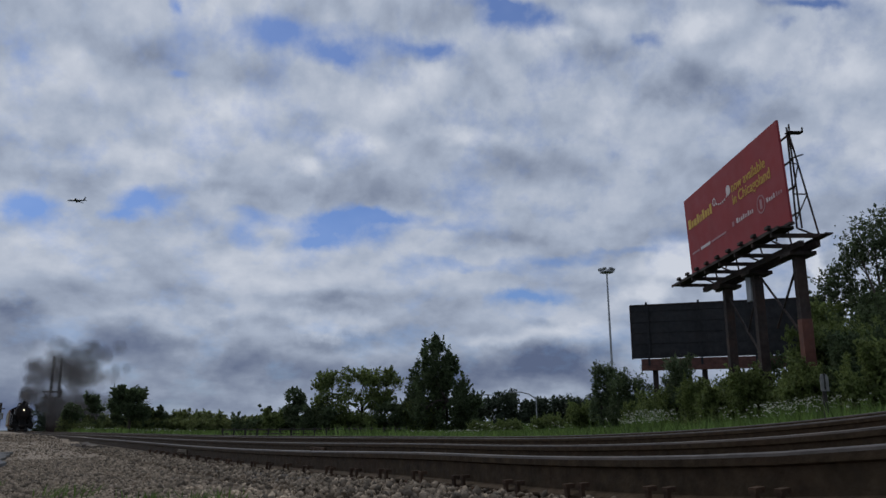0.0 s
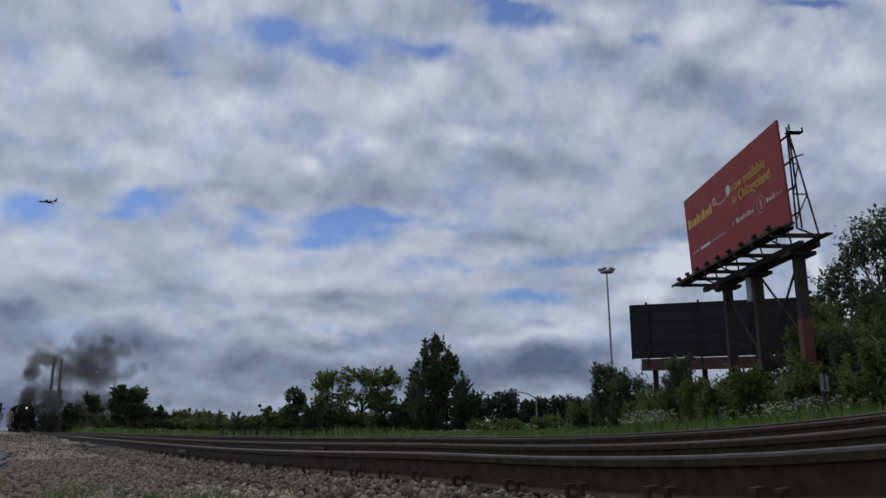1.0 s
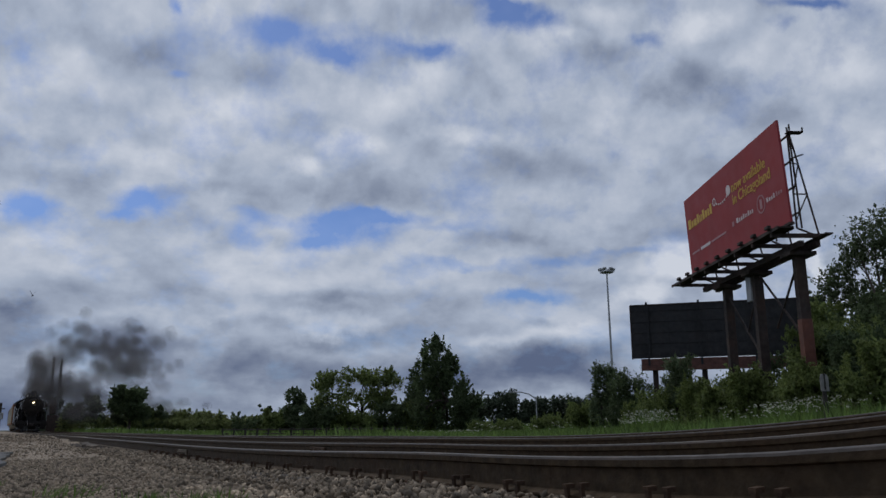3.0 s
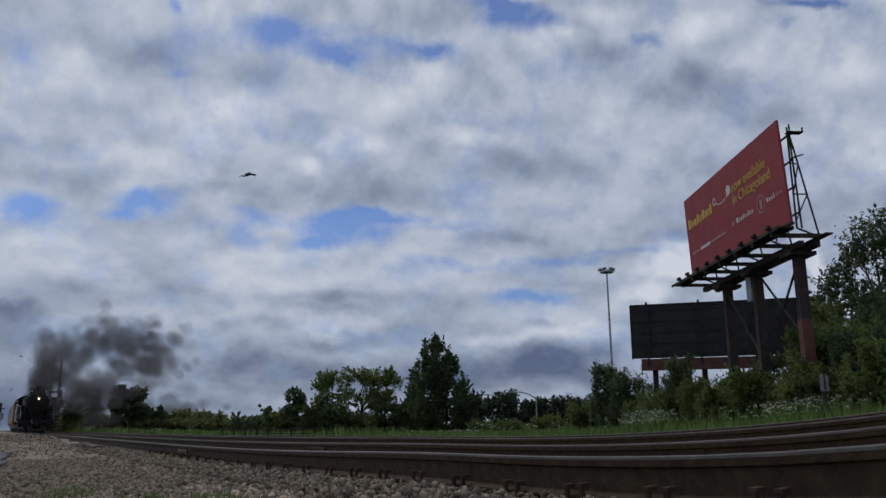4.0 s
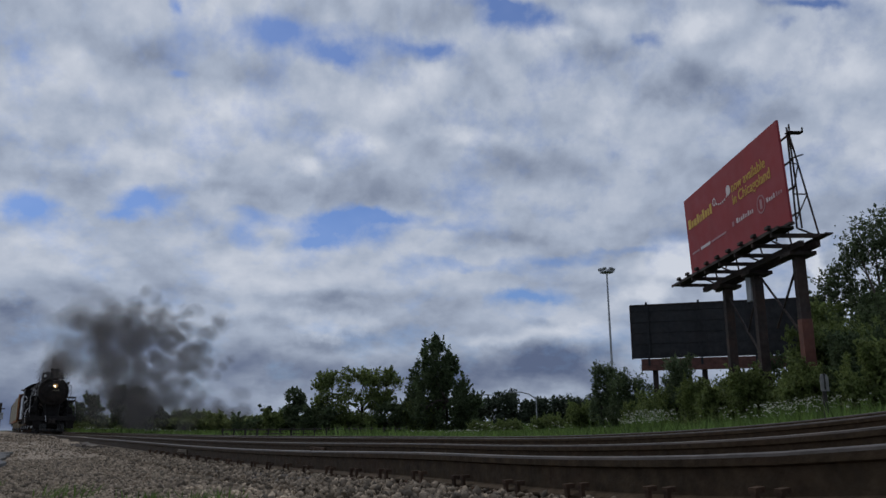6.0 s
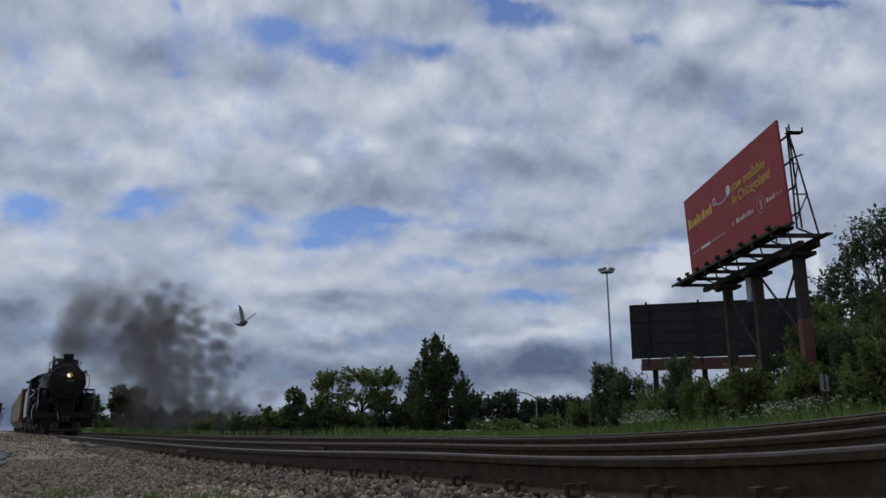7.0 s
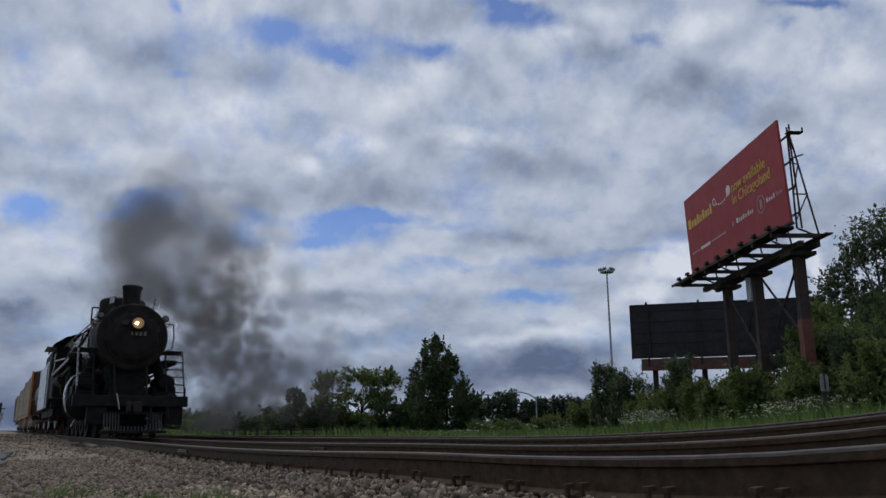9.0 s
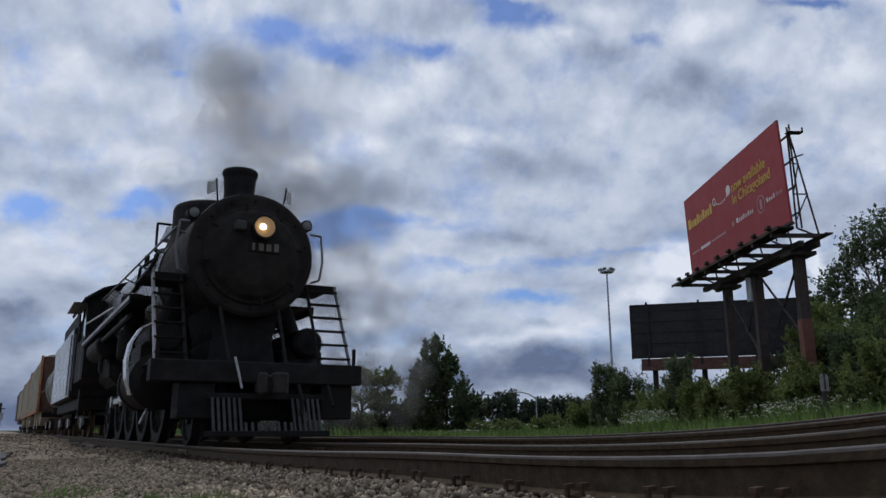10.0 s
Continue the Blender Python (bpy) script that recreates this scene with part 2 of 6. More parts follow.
TENDER_SIDE = material("silvered_tender_side", (0.24, 0.25, 0.28), 0.3, 0.4, vary=0.2, scale=2.5, stain=(0.06, 0.06, 0.065))
BILL_RED = material("faded_red_poster", (0.27, 0.033, 0.040), 0.75, vary=0.07, scale=0.5, stain=(0.22, 0.03, 0.035), stain_amount=0.4, stain_scale=0.4)
BILL_YELLOW = material("yellow_print", (0.55, 0.36, 0.07), 0.7, vary=0.06)
BILL_WHITE = material("white_print", (0.62, 0.55, 0.55), 0.7, vary=0.06)
BILL_PALE = material("pale_print", (0.38, 0.20, 0.21), 0.7, vary=0.06)
FRAME_STEEL = material("weathered_sign_steel", (0.03, 0.021, 0.018), 0.8, 0.1, vary=0.4, scale=3, stain=(0.06, 0.03, 0.02), stain_amount=0.6)
POST_RED = material("red_oxide_post", (0.115, 0.042, 0.028), 0.8, vary=0.25, scale=2, stain=(0.06, 0.03, 0.025))
BACK_PANEL = material("dark_sign_back", (0.02, 0.02, 0.022), 0.8, vary=0.3, scale=1.5, stain=(0.035, 0.03, 0.03))
TRIM_WOOD = material("dull_red_trim", (0.10, 0.045, 0.035), 0.8, vary=0.3, scale=3)
GALV = material("galvanised_pole", (0.30, 0.31, 0.32), 0.5, 0.5, vary=0.15, scale=2)
MAST_STEEL = material("dull_mast_steel", (0.11, 0.115, 0.12), 0.6, 0.3, vary=0.2, scale=2)
BARK = material("bark", (0.055, 0.043, 0.033), 0.95, vary=0.4, scale=6, bump=0.7, bump_scale=14)
LEAF_DARK = leaf_material("dark_foliage", (0.082, 0.112, 0.052))
LEAF_MID = leaf_material("green_foliage", (0.155, 0.195, 0.065))
LEAF_HEDGE = leaf_material("yellowish_hedge_foliage", (0.17, 0.20, 0.075))
LEAF_OLIVE = leaf_material("silvery_willow_foliage", (0.11, 0.145, 0.075))
LEAF_WILLOW = leaf_material("willow_foliage", (0.075, 0.10, 0.05))
LEAF_FAR = leaf_material("far_foliage", (0.065, 0.085, 0.055))
GRASS = leaf_material("meadow_grass", (0.11, 0.17, 0.045))
FLOWER = material("white_blossom", (0.50, 0.50, 0.40), 0.8, vary=0.15, scale=3, island=0.2)
FENCE_WOOD = material("dark_fence_timber", (0.03, 0.026, 0.022), 0.9, vary=0.3, scale=4)
MARKER = material("weathered_white_marker", (0.17, 0.17, 0.16), 0.8, vary=0.2, scale=8, stain=(0.15, 0.14, 0.12))
FEATHER = material("grey_feathers", (0.10, 0.10, 0.11), 0.8, vary=0.35, scale=25)
FEATHER_PALE = material("pale_wing_feathers", (0.26, 0.26, 0.27), 0.8, vary=0.3, scale=30)
ALUMINIUM = material("grey_aircraft_skin", (0.10, 0.105, 0.12), 0.5, 0.2, vary=0.1)


# ---- mesh helpers ----
def smooth01(a):
    a = max(0.0, min(1.0, a))
    return a * a * (3 - 2 * a)


def rise(x, y):
    """How far the land climbs towards the sign side."""
    y = max(y, 2.4)
    u = max(-1.0, min(0.72, x / y))
    up = 0.08 * smooth01((u + 0.34) / 0.36)
    return up + (0.125 * u * u * min(y, 60.0) if u > 0 else 0.0)


def on_track(s, w, z=0.0):
    p = FWD * s + SIDE * (w + OFF)
    return Vector((p.x, p.y, z + rise(p.x, p.y)))


def part(name, bm, mat, parent=None, label="", smooth=False):
    me = bpy.data.meshes.new(name)
    bmesh.ops.recalc_face_normals(bm, faces=bm.faces)
    bm.to_mesh(me)
    bm.free()
    me.materials.append(mat)
    if smooth:
        for p in me.polygons:
            p.use_smooth = True
    ob = new(name, me)
    if parent:
        ob.parent = parent
    if label:
        ob["label"] = label
    return ob


def empty(name, m, label, category, group="", kind=""):
    ob = new(name)
    ob.matrix_world = m
    return tagged(ob, label, category, group, kind)


def box(bm, c, size, bevel=0.0, m=None):
    g = bmesh.ops.create_cube(bm, size=1.0)["verts"]
    mm = Matrix.Translation(c) @ Matrix.Diagonal((*size, 1))
    bmesh.ops.transform(bm, matrix=(m @ mm) if m else mm, verts=g)
    if bevel:
        edges = list({e for v in g for e in v.link_edges})
        bmesh.ops.bevel(bm, geom=edges, offset=bevel, segments=1, affect="EDGES", profile=0.5)
    return bm


def boxes(*items, bevel=0.0):
    bm = bmesh.new()
    for c, s in items:
        box(bm, c, s, bevel)
    return bm


def rod(bm, a, b, r, n=8, r2=None):
    a, b = Vector(a), Vector(b)
    d = b - a
    g = bmesh.ops.create_cone(bm, cap_ends=True, segments=n, radius1=r, radius2=r if r2 is None else r2, depth=d.length)["verts"]
    bmesh.ops.transform(bm, matrix=Matrix.Translation((a + b) / 2) @ d.to_track_quat("Z", "Y").to_matrix().to_4x4(), verts=g)
    return bm


def rods(pairs, r, n=8):
    bm = bmesh.new()
    for a, b in pairs:
        rod(bm, a, b, r, n)
    return bm


def lathe(profile, axis="Z", n=32, origin=(0, 0, 0), close=False):
    """Turns (radius, along) pairs round an axis through origin."""
    bm = bmesh.new()
    rings = []
    for r, h in profile:
        ring = []
        for i in range(n):
            a = 2 * math.pi * i / n
            c, s = r * math.cos(a), r * math.sin(a)
            v = {"Z": (c, s, h), "X": (h, c, s), "Y": (c, h, s)}[axis]
            ring.append(bm.verts.new(Vector(v) + Vector(origin)))
        rings.append(ring)
    for a, b in zip(rings, rings[1:]):
        for i in range(n):
            bm.faces.new((a[i], a[(i + 1) % n], b[(i + 1) % n], b[i]))
    if profile[0] != profile[-1]:
        bm.faces.new(rings[0])
        bm.faces.new(rings[-1])
    bmesh.ops.remove_doubles(bm, verts=bm.verts, dist=1e-5)
    return bm


def prism(points, a, b, axis="Y"):
    """A flat outline given a depth from a to b along an axis."""
    bm = bmesh.new()
    place = {"Y": lambda p, t: (p[0], t, p[1]), "X": lambda p, t: (t, p[0], p[1]), "Z": lambda p, t: (p[0], p[1], t)}[axis]
    lo = [bm.verts.new(place(p, a)) for p in points]
    hi = [bm.verts.new(place(p, b)) for p in points]
    n = len(points)
    bm.faces.new(lo)
    bm.faces.new(hi)
    for i in range(n):
        bm.faces.new((lo[i], lo[(i + 1) % n], hi[(i + 1) % n], hi[i]))
    return bm


def raw(name, verts, faces, mat, parent=None, label=""):
    me = bpy.data.meshes.new(name)
    me.from_pydata(verts, [], faces)
    me.materials.append(mat)
    ob = new(name, me)
    if parent:
        ob.parent = parent
    if label:
        ob["label"] = label
    return ob


def quads(name, pts, mat, parent=None):
    """Many separate four-cornered leaves from an (n, 4, 3) array."""
    n = len(pts)
    me = bpy.data.meshes.new(name)
    me.vertices.add(4 * n)
    me.vertices.foreach_set("co", np.asarray(pts, np.float32).ravel())
    me.loops.add(4 * n)
    me.loops.foreach_set("vertex_index", np.arange(4 * n, dtype=np.int32))
    me.polygons.add(n)
    me.polygons.foreach_set("loop_start", np.arange(0, 4 * n, 4, dtype=np.int32))
    me.update(calc_edges=True)
    me.materials.append(mat)
    ob = new(name, me)
    if parent:
        ob.parent = parent
    return ob


def leaves(rng, lobes, count, size, droop=0.0, shell=0.2):
    """Leaf quads scattered through egg-shaped lobes (x, y, z, rx, ry, rz), thicker to their rim and broken by gaps."""
    lob = np.array(lobes, float)
    vol = (lob[:, 3] * lob[:, 4] * lob[:, 5]) ** 0.67
    pick = rng.choice(len(lob), count, p=vol / vol.sum())
    d = rng.normal(size=(count, 3))
    d /= np.linalg.norm(d, axis=1)[:, None]
    rad = (shell + (1 - shell) * rng.random(count)) ** 0.6 * (1 + 0.22 * rng.normal(size=count))
    c = lob[pick, :3] + d * rad[:, None] * lob[pick, 3:]
    # sprays: twigs that grow out and up from inside the lobes, with leaves along them
    twigs = max(4, count // 22)
    tp = rng.choice(len(lob), twigs, p=vol / vol.sum())
    td = rng.normal(size=(twigs, 3))
    td /= np.linalg.norm(td, axis=1)[:, None]
    foot = lob[tp, :3] + td * lob[tp, 3:] * rng.uniform(0.3, 0.95, (twigs, 1))
    grow = td + np.array((0, 0, 0.55 - 0.5 * droop)) + 0.4 * rng.normal(size=(twigs, 3))
    grow /= np.linalg.norm(grow, axis=1)[:, None]
    grow *= (lob[tp, 3:].mean(1) * rng.uniform(0.35, 1.0, twigs))[:, None]
    j = rng.integers(0, twigs, count)
    along = rng.random(count)[:, None]
    on_twig = rng.random(count) < 0.62
    spread = lob[tp[j], 3:].mean(1)[:, None] * 0.10 * (1.15 - along)
    c = np.where(on_twig[:, None], foot[j] + grow[j] * along + rng.normal(size=(count, 3)) * spread, c)
    u = rng.normal(size=(count, 3))
    u[:, 2] -= droop
    u /= np.linalg.norm(u, axis=1)[:, None]
    v = np.cross(u, rng.normal(size=(count, 3)))
    v /= np.linalg.norm(v, axis=1)[:, None]
    s = (size * (0.6 + 0.8 * rng.random(count)))[:, None]
    u, v = u * s, v * s * 0.5
    return np.stack([c - u, c - v, c + u, c + v], 1)


def tree(name, seed, base, height, lobes, count, leaf, mat, label, category="tree", trunk_r=0.18, droop=0.0, forks=7, group=""):
    """Trunk and limbs that reach into the lobes, and a crown of leaves. Lobes are given from the base up."""
    rng = np.random.default_rng(seed)
    top = empty(name, Matrix.Translation(base), label, category, group)
    bm = bmesh.new()
    fork = Vector((0.04 * height * rng.normal(), 0.04 * height * rng.normal(), height * 0.33))
    rod(bm, (0, 0, -0.4), fork, trunk_r, 9, trunk_r * 0.7)
    order = sorted(lobes, key=lambda l: -l[3] * l[4] * l[5])[:forks]
    for l in order:
        end = Vector(l[:3])
        mid = fork.lerp(end, 0.5) + Vector(rng.normal(size=3) * 0.05 * height)
        rod(bm, fork, mid, trunk_r * 0.5, 6, trunk_r * 0.3)
        rod(bm, mid, end, trunk_r * 0.3, 6, trunk_r * 0.1)
        for _ in range(4):
            rod(bm, mid.lerp(end, 0.5), end + Vector(rng.normal(size=3) * np.array(l[3:]) * 0.6), trunk_r * 0.14, 4, trunk_r * 0.04)
    part("trunk", bm, BARK, top)
    quads("crown", leaves(rng, lobes, count, leaf, droop), mat, top)
    return top


# ---- ground ----
def ground_height(x, y):
    s = FWD.x * x + FWD.y * y
    w = SIDE.x * x + SIDE.y * y - OFF
    far = 1 - smooth01((s + 34) / 12)                  # the level crossing further up the line
    near_side = -0.225 + 0.185 * far
    z = near_side if w < 0 else -0.225
    if -1.3 < w < 6.0:
        z = -0.225
    if w < -1.3:
        z = -0.225 + (near_side + 0.225) * smooth01((-1.3 - w) / 0.6 + 0.9 * far)
        z -= 0.03 * smooth01((-1.6 - w) / 1.0) * (1 - far)
    if w > 6.0:
        z = -0.225 - 0.34 * smooth01((w - 6.0) / 6.0) + 0.10 * smooth01((w - 30) / 60)
    return z + rise(x, y)


def build_ground():
    xs = sorted({*np.round(np.arange(-14, 14.01, 0.35), 3), *np.round(np.arange(-120, 121, 5), 3), -3000, -1500, -700, -350, -200, 200, 350, 700, 1500, 3000})
    ys = sorted({*np.round(np.arange(-4, 26, 0.35), 3), *np.round(np.arange(-60, 201, 5), 3), -3000, -1000, -300, 300, 500, 900, 1800, 3500})
    verts, faces = [], []
    for y in ys:
        for x in xs:
            verts.append((x, y, ground_height(x, y)))
    n = len(xs)
    green = []
    for j in range(len(ys) - 1):
        for i in range(n - 1):
            faces.append((j * n + i, j * n + i + 1, j * n + n + i + 1, j * n + n + i))
            cx, cy = (xs[i] + xs[i + 1]) / 2, (ys[j] + ys[j + 1]) / 2
            w = SIDE.x * cx + SIDE.y * cy - OFF
            green.append(1 if (w > 6.4 or w < -9) else 0)
    ob = raw("ground", verts, faces, BALLAST)
    ob.data.materials.append(SOIL)
    ob.data.polygons.foreach_set("material_index", green)
    for p in ob.data.polygons:
        p.use_smooth = True
    tagged(ob, "grey crushed-stone ballast bed running into green meadow soil", "ground", kind="structure")


build_ground()


# ---- railway tracks ----
def rail_mesh(w, s0, s1):
    """Two strips of one rail: the rusty foot and web, and the worn head."""
    foot = [(-0.07, -0.186), (0.07, -0.186), (0.07, -0.174), (0.012, -0.155), (0.010, -0.052), (0.034, -0.042), (0.036, -0.012), (-0.036, -0.012), (-0.034, -0.042), (-0.010, -0.052), (-0.012, -0.155), (-0.07, -0.174)]
    head = [(-0.0365, -0.013), (0.0365, -0.013), (0.034, -0.003), (0.024, 0.0), (-0.024, 0.0), (-0.034, -0.003)]
    steps = sorted({*np.arange(s0, -40, 8.0), *np.arange(-40, s1 + 0.01, 0.4)})
    out = []
    for prof in (foot, head):
        v, f, k = [], [], len(prof)
        for s in steps:
            for a, b in prof:
                v.append(on_track(s, w + a, b))
        for i in range(len(steps) - 1):
            for j in range(k):
                f.append((i * k + j, i * k + (j + 1) % k, i * k + k + (j + 1) % k, i * k + k + j))
        f.append(tuple(range(k)))
        f.append(tuple(range((len(steps) - 1) * k, len(steps) * k)))
        out.append((v, f))
    return out


def build_track(w0, label):
    top = empty("track", Matrix.Identity(4), label, "railway track", "parallel tracks", "structure")
    for w in (w0 - 0.7535, w0 + 0.7535):
        (v, f), (hv, hf) = rail_mesh(w, -420.0, 9.0)
        r = raw("rail", v, f, RAIL_WEB, top)
        raw("rail_head", hv, hf, RAIL_HEAD, r, "worn bright rail head")
    return top


near_track = build_track(0.0, "railway track with worn heavy rails on dark timber ties")
far_track = build_track(4.1, "second railway track with rusty rails beside the meadow")


# ---- train ----
SLAT = material("worn_grey_slat", (0.032, 0.033, 0.032), 0.75, vary=0.3, scale=12)
FLAG = material("grimy_white_cloth", (0.42, 0.42, 0.42), 0.9, vary=0.2, scale=8)
PALE_STEEL = material("stained_pale_steel", (0.30, 0.30, 0.30), 0.5, 0.2, vary=0.3, scale=12, stain=(0.08, 0.07, 0.06))
# pale metal for the sky's reflection on the cylinder jacket, with dull stains
BRIGHT = material("cylinder_sky_sheen", (0.52, 0.53, 0.56), 0.3, 0.8, vary=0.2, scale=5, stain=(0.15, 0.14, 0.13), stain_amount=0.4)
COUPLER = material("dark_rusty_casting", (0.022, 0.016, 0.013), 0.85, vary=0.3, scale=12)


def train_pose(t, back=0.0):
    p = FWD * (NOSE + SPEED * (t - 10.0) - back) + SIDE * OFF
    return pose(p.x, p.y, 0, 0, 0, HEAD)


TRAIN = []          # (thing, metres behind the pilot beam)
WHEELS = []         # (part, local place, radius, phase)
RODS = []           # (part, local place, crank, radius, phase)


def wheel(parent, x, y, r, mat_name="wheel", spokes=0, width=0.13, mat=None, rolling=True, phase=0.0):
    """A flanged wheel: tyre, spokes or disc, and hub in one turned mesh, the axle along y."""
    inner = -1 if y > 0 else 1
    if spokes:
        bm = lathe([(r * 0.80, -width / 2), (r, -width / 2), (r * 0.985, width / 2), (r * 0.80, width / 2), (r * 0.80, -width / 2)], "Y", 32)
        for f in [f for f in bm.faces if len(f.verts) > 8]:
            bm.faces.remove(f)
        for i in range(spokes):
            a = 2 * math.pi * i / spokes
            rod(bm, (math.cos(a) * r * 0.15, 0, math.sin(a) * r * 0.15), (math.cos(a) * r * 0.83, 0, math.sin(a) * r * 0.83), r * 0.045, 6)
        rod(bm, (0, -width * 0.6, 0), (0, width * 0.6, 0), r * 0.2, 14)
        a0 = math.pi
        box(bm, (math.cos(a0) * r * 0.58, 0, 0), (r * 0.34, width * 0.8, r * 0.9), 0.02)
        rod(bm, (r * 0.42, -width * 0.8, 0), (r * 0.42, width * 0.8, 0), r * 0.09, 10)
    else:
        bm = lathe([(0.02, -width * 0.6), (r * 0.22, -width * 0.6), (r * 0.26, -width * 0.2), (r * 0.76, -width * 0.25), (r * 0.82, -width / 2), (r, -width / 2),
                    (r * 0.985, width / 2), (r * 0.82, width / 2), (r * 0.76, width * 0.2), (r * 0.26, width * 0.2), (r * 0.22, width * 0.6), (0.02, width * 0.6)], "Y", 26)
    g = bmesh.ops.create_cone(bm, cap_ends=True, segments=26, radius1=r * 1.035, radius2=r * 1.0, depth=0.03)["verts"]
    bmesh.ops.transform(bm, matrix=Matrix.Translation((0, inner * width * 0.4, 0)) @ pose(0, 0, 0, 90, 0, 0), verts=g)
    ob = part(mat_name, bm, mat or LOCO_BLACK, parent, smooth=False)
    ob.location = (x, y, r)
    WHEELS.append((ob, (x, y, r), r, phase))
    return ob


def build_locomotive():
    loco = empty("steam_locomotive", train_pose(0), "black sooty steam locomotive with lit headlight hauling freight cars", "locomotive")
    zc, R = 2.92, 1.0
    # boiler and smokebox
    part("smokebox", lathe([(0.05, -0.86), (0.93, -0.86), (0.985, -0.89), (R, -0.95), (R, -3.3), (R + 0.02, -3.32), (R + 0.02, -3.42), (R, -3.45), (0.05, -3.5)], "X", 56, (0, 0, zc)), SMOKEBOX, loco, "dull graphite smokebox", smooth=False)
    part("boiler", lathe([(0.05, -3.46), (1.0, -3.46), (1.02, -5.0), (1.025, -5.02), (1.025, -5.12), (1.02, -5.14), (1.12, -8.4), (1.13, -11.2), (0.05, -11.2)], "X", 56, (0, 0, zc + 0.03)), JACKET, loco, "glossy black boiler jacket")
    front = part("smokebox_door", lathe([(0.03, -0.60), (0.25, -0.615), (0.50, -0.66), (0.66, -0.73), (0.73, -0.80), (0.77, -0.81), (0.79, -0.84), (0.79, -0.87), (0.03, -0.88)], "X", 48, (0, 0, zc - 0.02)), SMOKEBOX, loco, "domed smokebox door")
    for i in range(14):
        a = 2 * math.pi * (i + 0.5) / 14
        bm = bmesh.new()
        rod(bm, (-0.86, math.cos(a) * 0.86, zc + math.sin(a) * 0.86), (-0.80, math.cos(a) * 0.86, zc + math.sin(a) * 0.86), 0.018, 6)
        part("bolt", bm, LOCO_BLACK, front)
    for i in range(8):
        a = 2 * math.pi * (i + 0.25) / 8
        bm = bmesh.new()
        box(bm, (0, 0, 0), (0.035, 0.05, 0.12), 0.01, Matrix.Translation((-0.78, math.cos(a) * 0.75, zc - 0.02 + math.sin(a) * 0.75)) @ Matrix.Rotation(a - math.pi / 2, 4, "X"))
        part("clamp", bm, LOCO_BLACK, front)
    # headlight
    lamp = part("headlight", lathe([(0.03, -0.78), (0.17, -0.76), (0.175, -0.70), (0.175, -0.48), (0.19, -0.47), (0.19, -0.44), (0.165, -0.44), (0.15, -0.47), (0.03, -0.50)], "X", 28, (0, 0.06, 3.28)), LOCO_BLACK, loco, "round headlight casing")
    part("lens", lathe([(0.02, -0.485), (0.145, -0.465), (0.16, -0.452), (0.16, -0.447), (0.02, -0.44)], "X", 28, (0, 0.06, 3.28)), LENS, lamp, "glowing amber lens")
    bm = bmesh.new()
    bmesh.ops.create_icosphere(bm, subdivisions=2, radius=0.048, matrix=Matrix.Translation((-0.42, 0.02, 3.27)))
    part("bulb", bm, BULB, lamp, "bright white bulb")
    part("lamp_bracket", boxes(((-0.68, 0.06, 3.06), (0.24, 0.34, 0.04)), ((-0.74, 0.06, 2.98), (0.06, 0.28, 0.2)), bevel=0.008), LOCO_BLACK, lamp)
    part("marker_box", boxes(((-0.62, -0.28, 3.29), (0.2, 0.16, 0.15)), bevel=0.02), SLAT, loco, "small grey box beside the headlight")
    plate = part("number_board", boxes(((-0.60, 0.11, 2.99), (0.03, 0.50, 0.17)), bevel=0.006), LOCO_BLACK, loco, "dark board with pale raised figures")
    for i in range(4):
        part("bar", boxes(((-0.58, -0.07 + i * 0.12, 2.99), (0.012, 0.04 if i == 0 else 0.075, 0.125))), CREAM, plate, "pale cream bar")
    # stack, domes, bell
    part("smokestack", lathe([(0.40, 3.80), (0.33, 3.90), (0.265, 4.02), (0.255, 4.20), (0.275, 4.46), (0.30, 4.52), (0.305, 4.56), (0.285, 4.60), (0.23, 4.60), (0.21, 4.3), (0.05, 4.25)], "Z", 32, (-1.95, 0, 0)), LOCO_BLACK, loco, "short flared smokestack")
    part("front_dome", lathe([(0.86, 3.5), (0.76, 3.75), (0.72, 3.95), (0.72, 4.34), (0.69, 4.41), (0.62, 4.45), (0.03, 4.49)], "Z", 36, (-4.0, 0, 0)), SMOKEBOX, loco, "broad round dome behind the stack")
    part("sand_dome", lathe([(0.55, 3.7), (0.47, 3.9), (0.45, 4.2), (0.40, 4.33), (0.25, 4.42), (0.03, 4.45)], "Z", 28, (-5.9, 0, 0)), LOCO_BLACK, loco, smooth=True)
    part("steam_dome", lathe([(0.6, 3.75), (0.48, 3.95), (0.46, 4.2), (0.40, 4.33), (0.2, 4.40), (0.03, 4.41)], "Z", 28, (-7.8, 0, 0)), LOCO_BLACK, loco, smooth=True)
    bell = part("bell", lathe([(0.22, 3.98), (0.19, 4.02), (0.14, 4.15), (0.11, 4.25), (0.04, 4.29), (0.02, 4.33)], "Z", 20, (-5.1, -0.55, -0.02)), STEEL, loco, "brass bell darkened by soot")
    part("bell_yoke", rods([((-5.1, -0.83, 3.7), (-5.1, -0.83, 4.3)), ((-5.1, -0.27, 3.85), (-5.1, -0.27, 4.3)), ((-5.1, -0.83, 4.3), (-5.1, -0.27, 4.3))], 0.025), LOCO_BLACK, bell)
    part("whistle", rods([((-8.4, 0.3, 4.0), (-8.4, 0.3, 4.55))], 0.045), STEEL, loco)
    for y in (-0.45, 0.45):
        part("safety_valve", rods([((-8.9, y, 4.0), (-8.9, y, 4.4))], 0.06), LOCO_BLACK, loco)
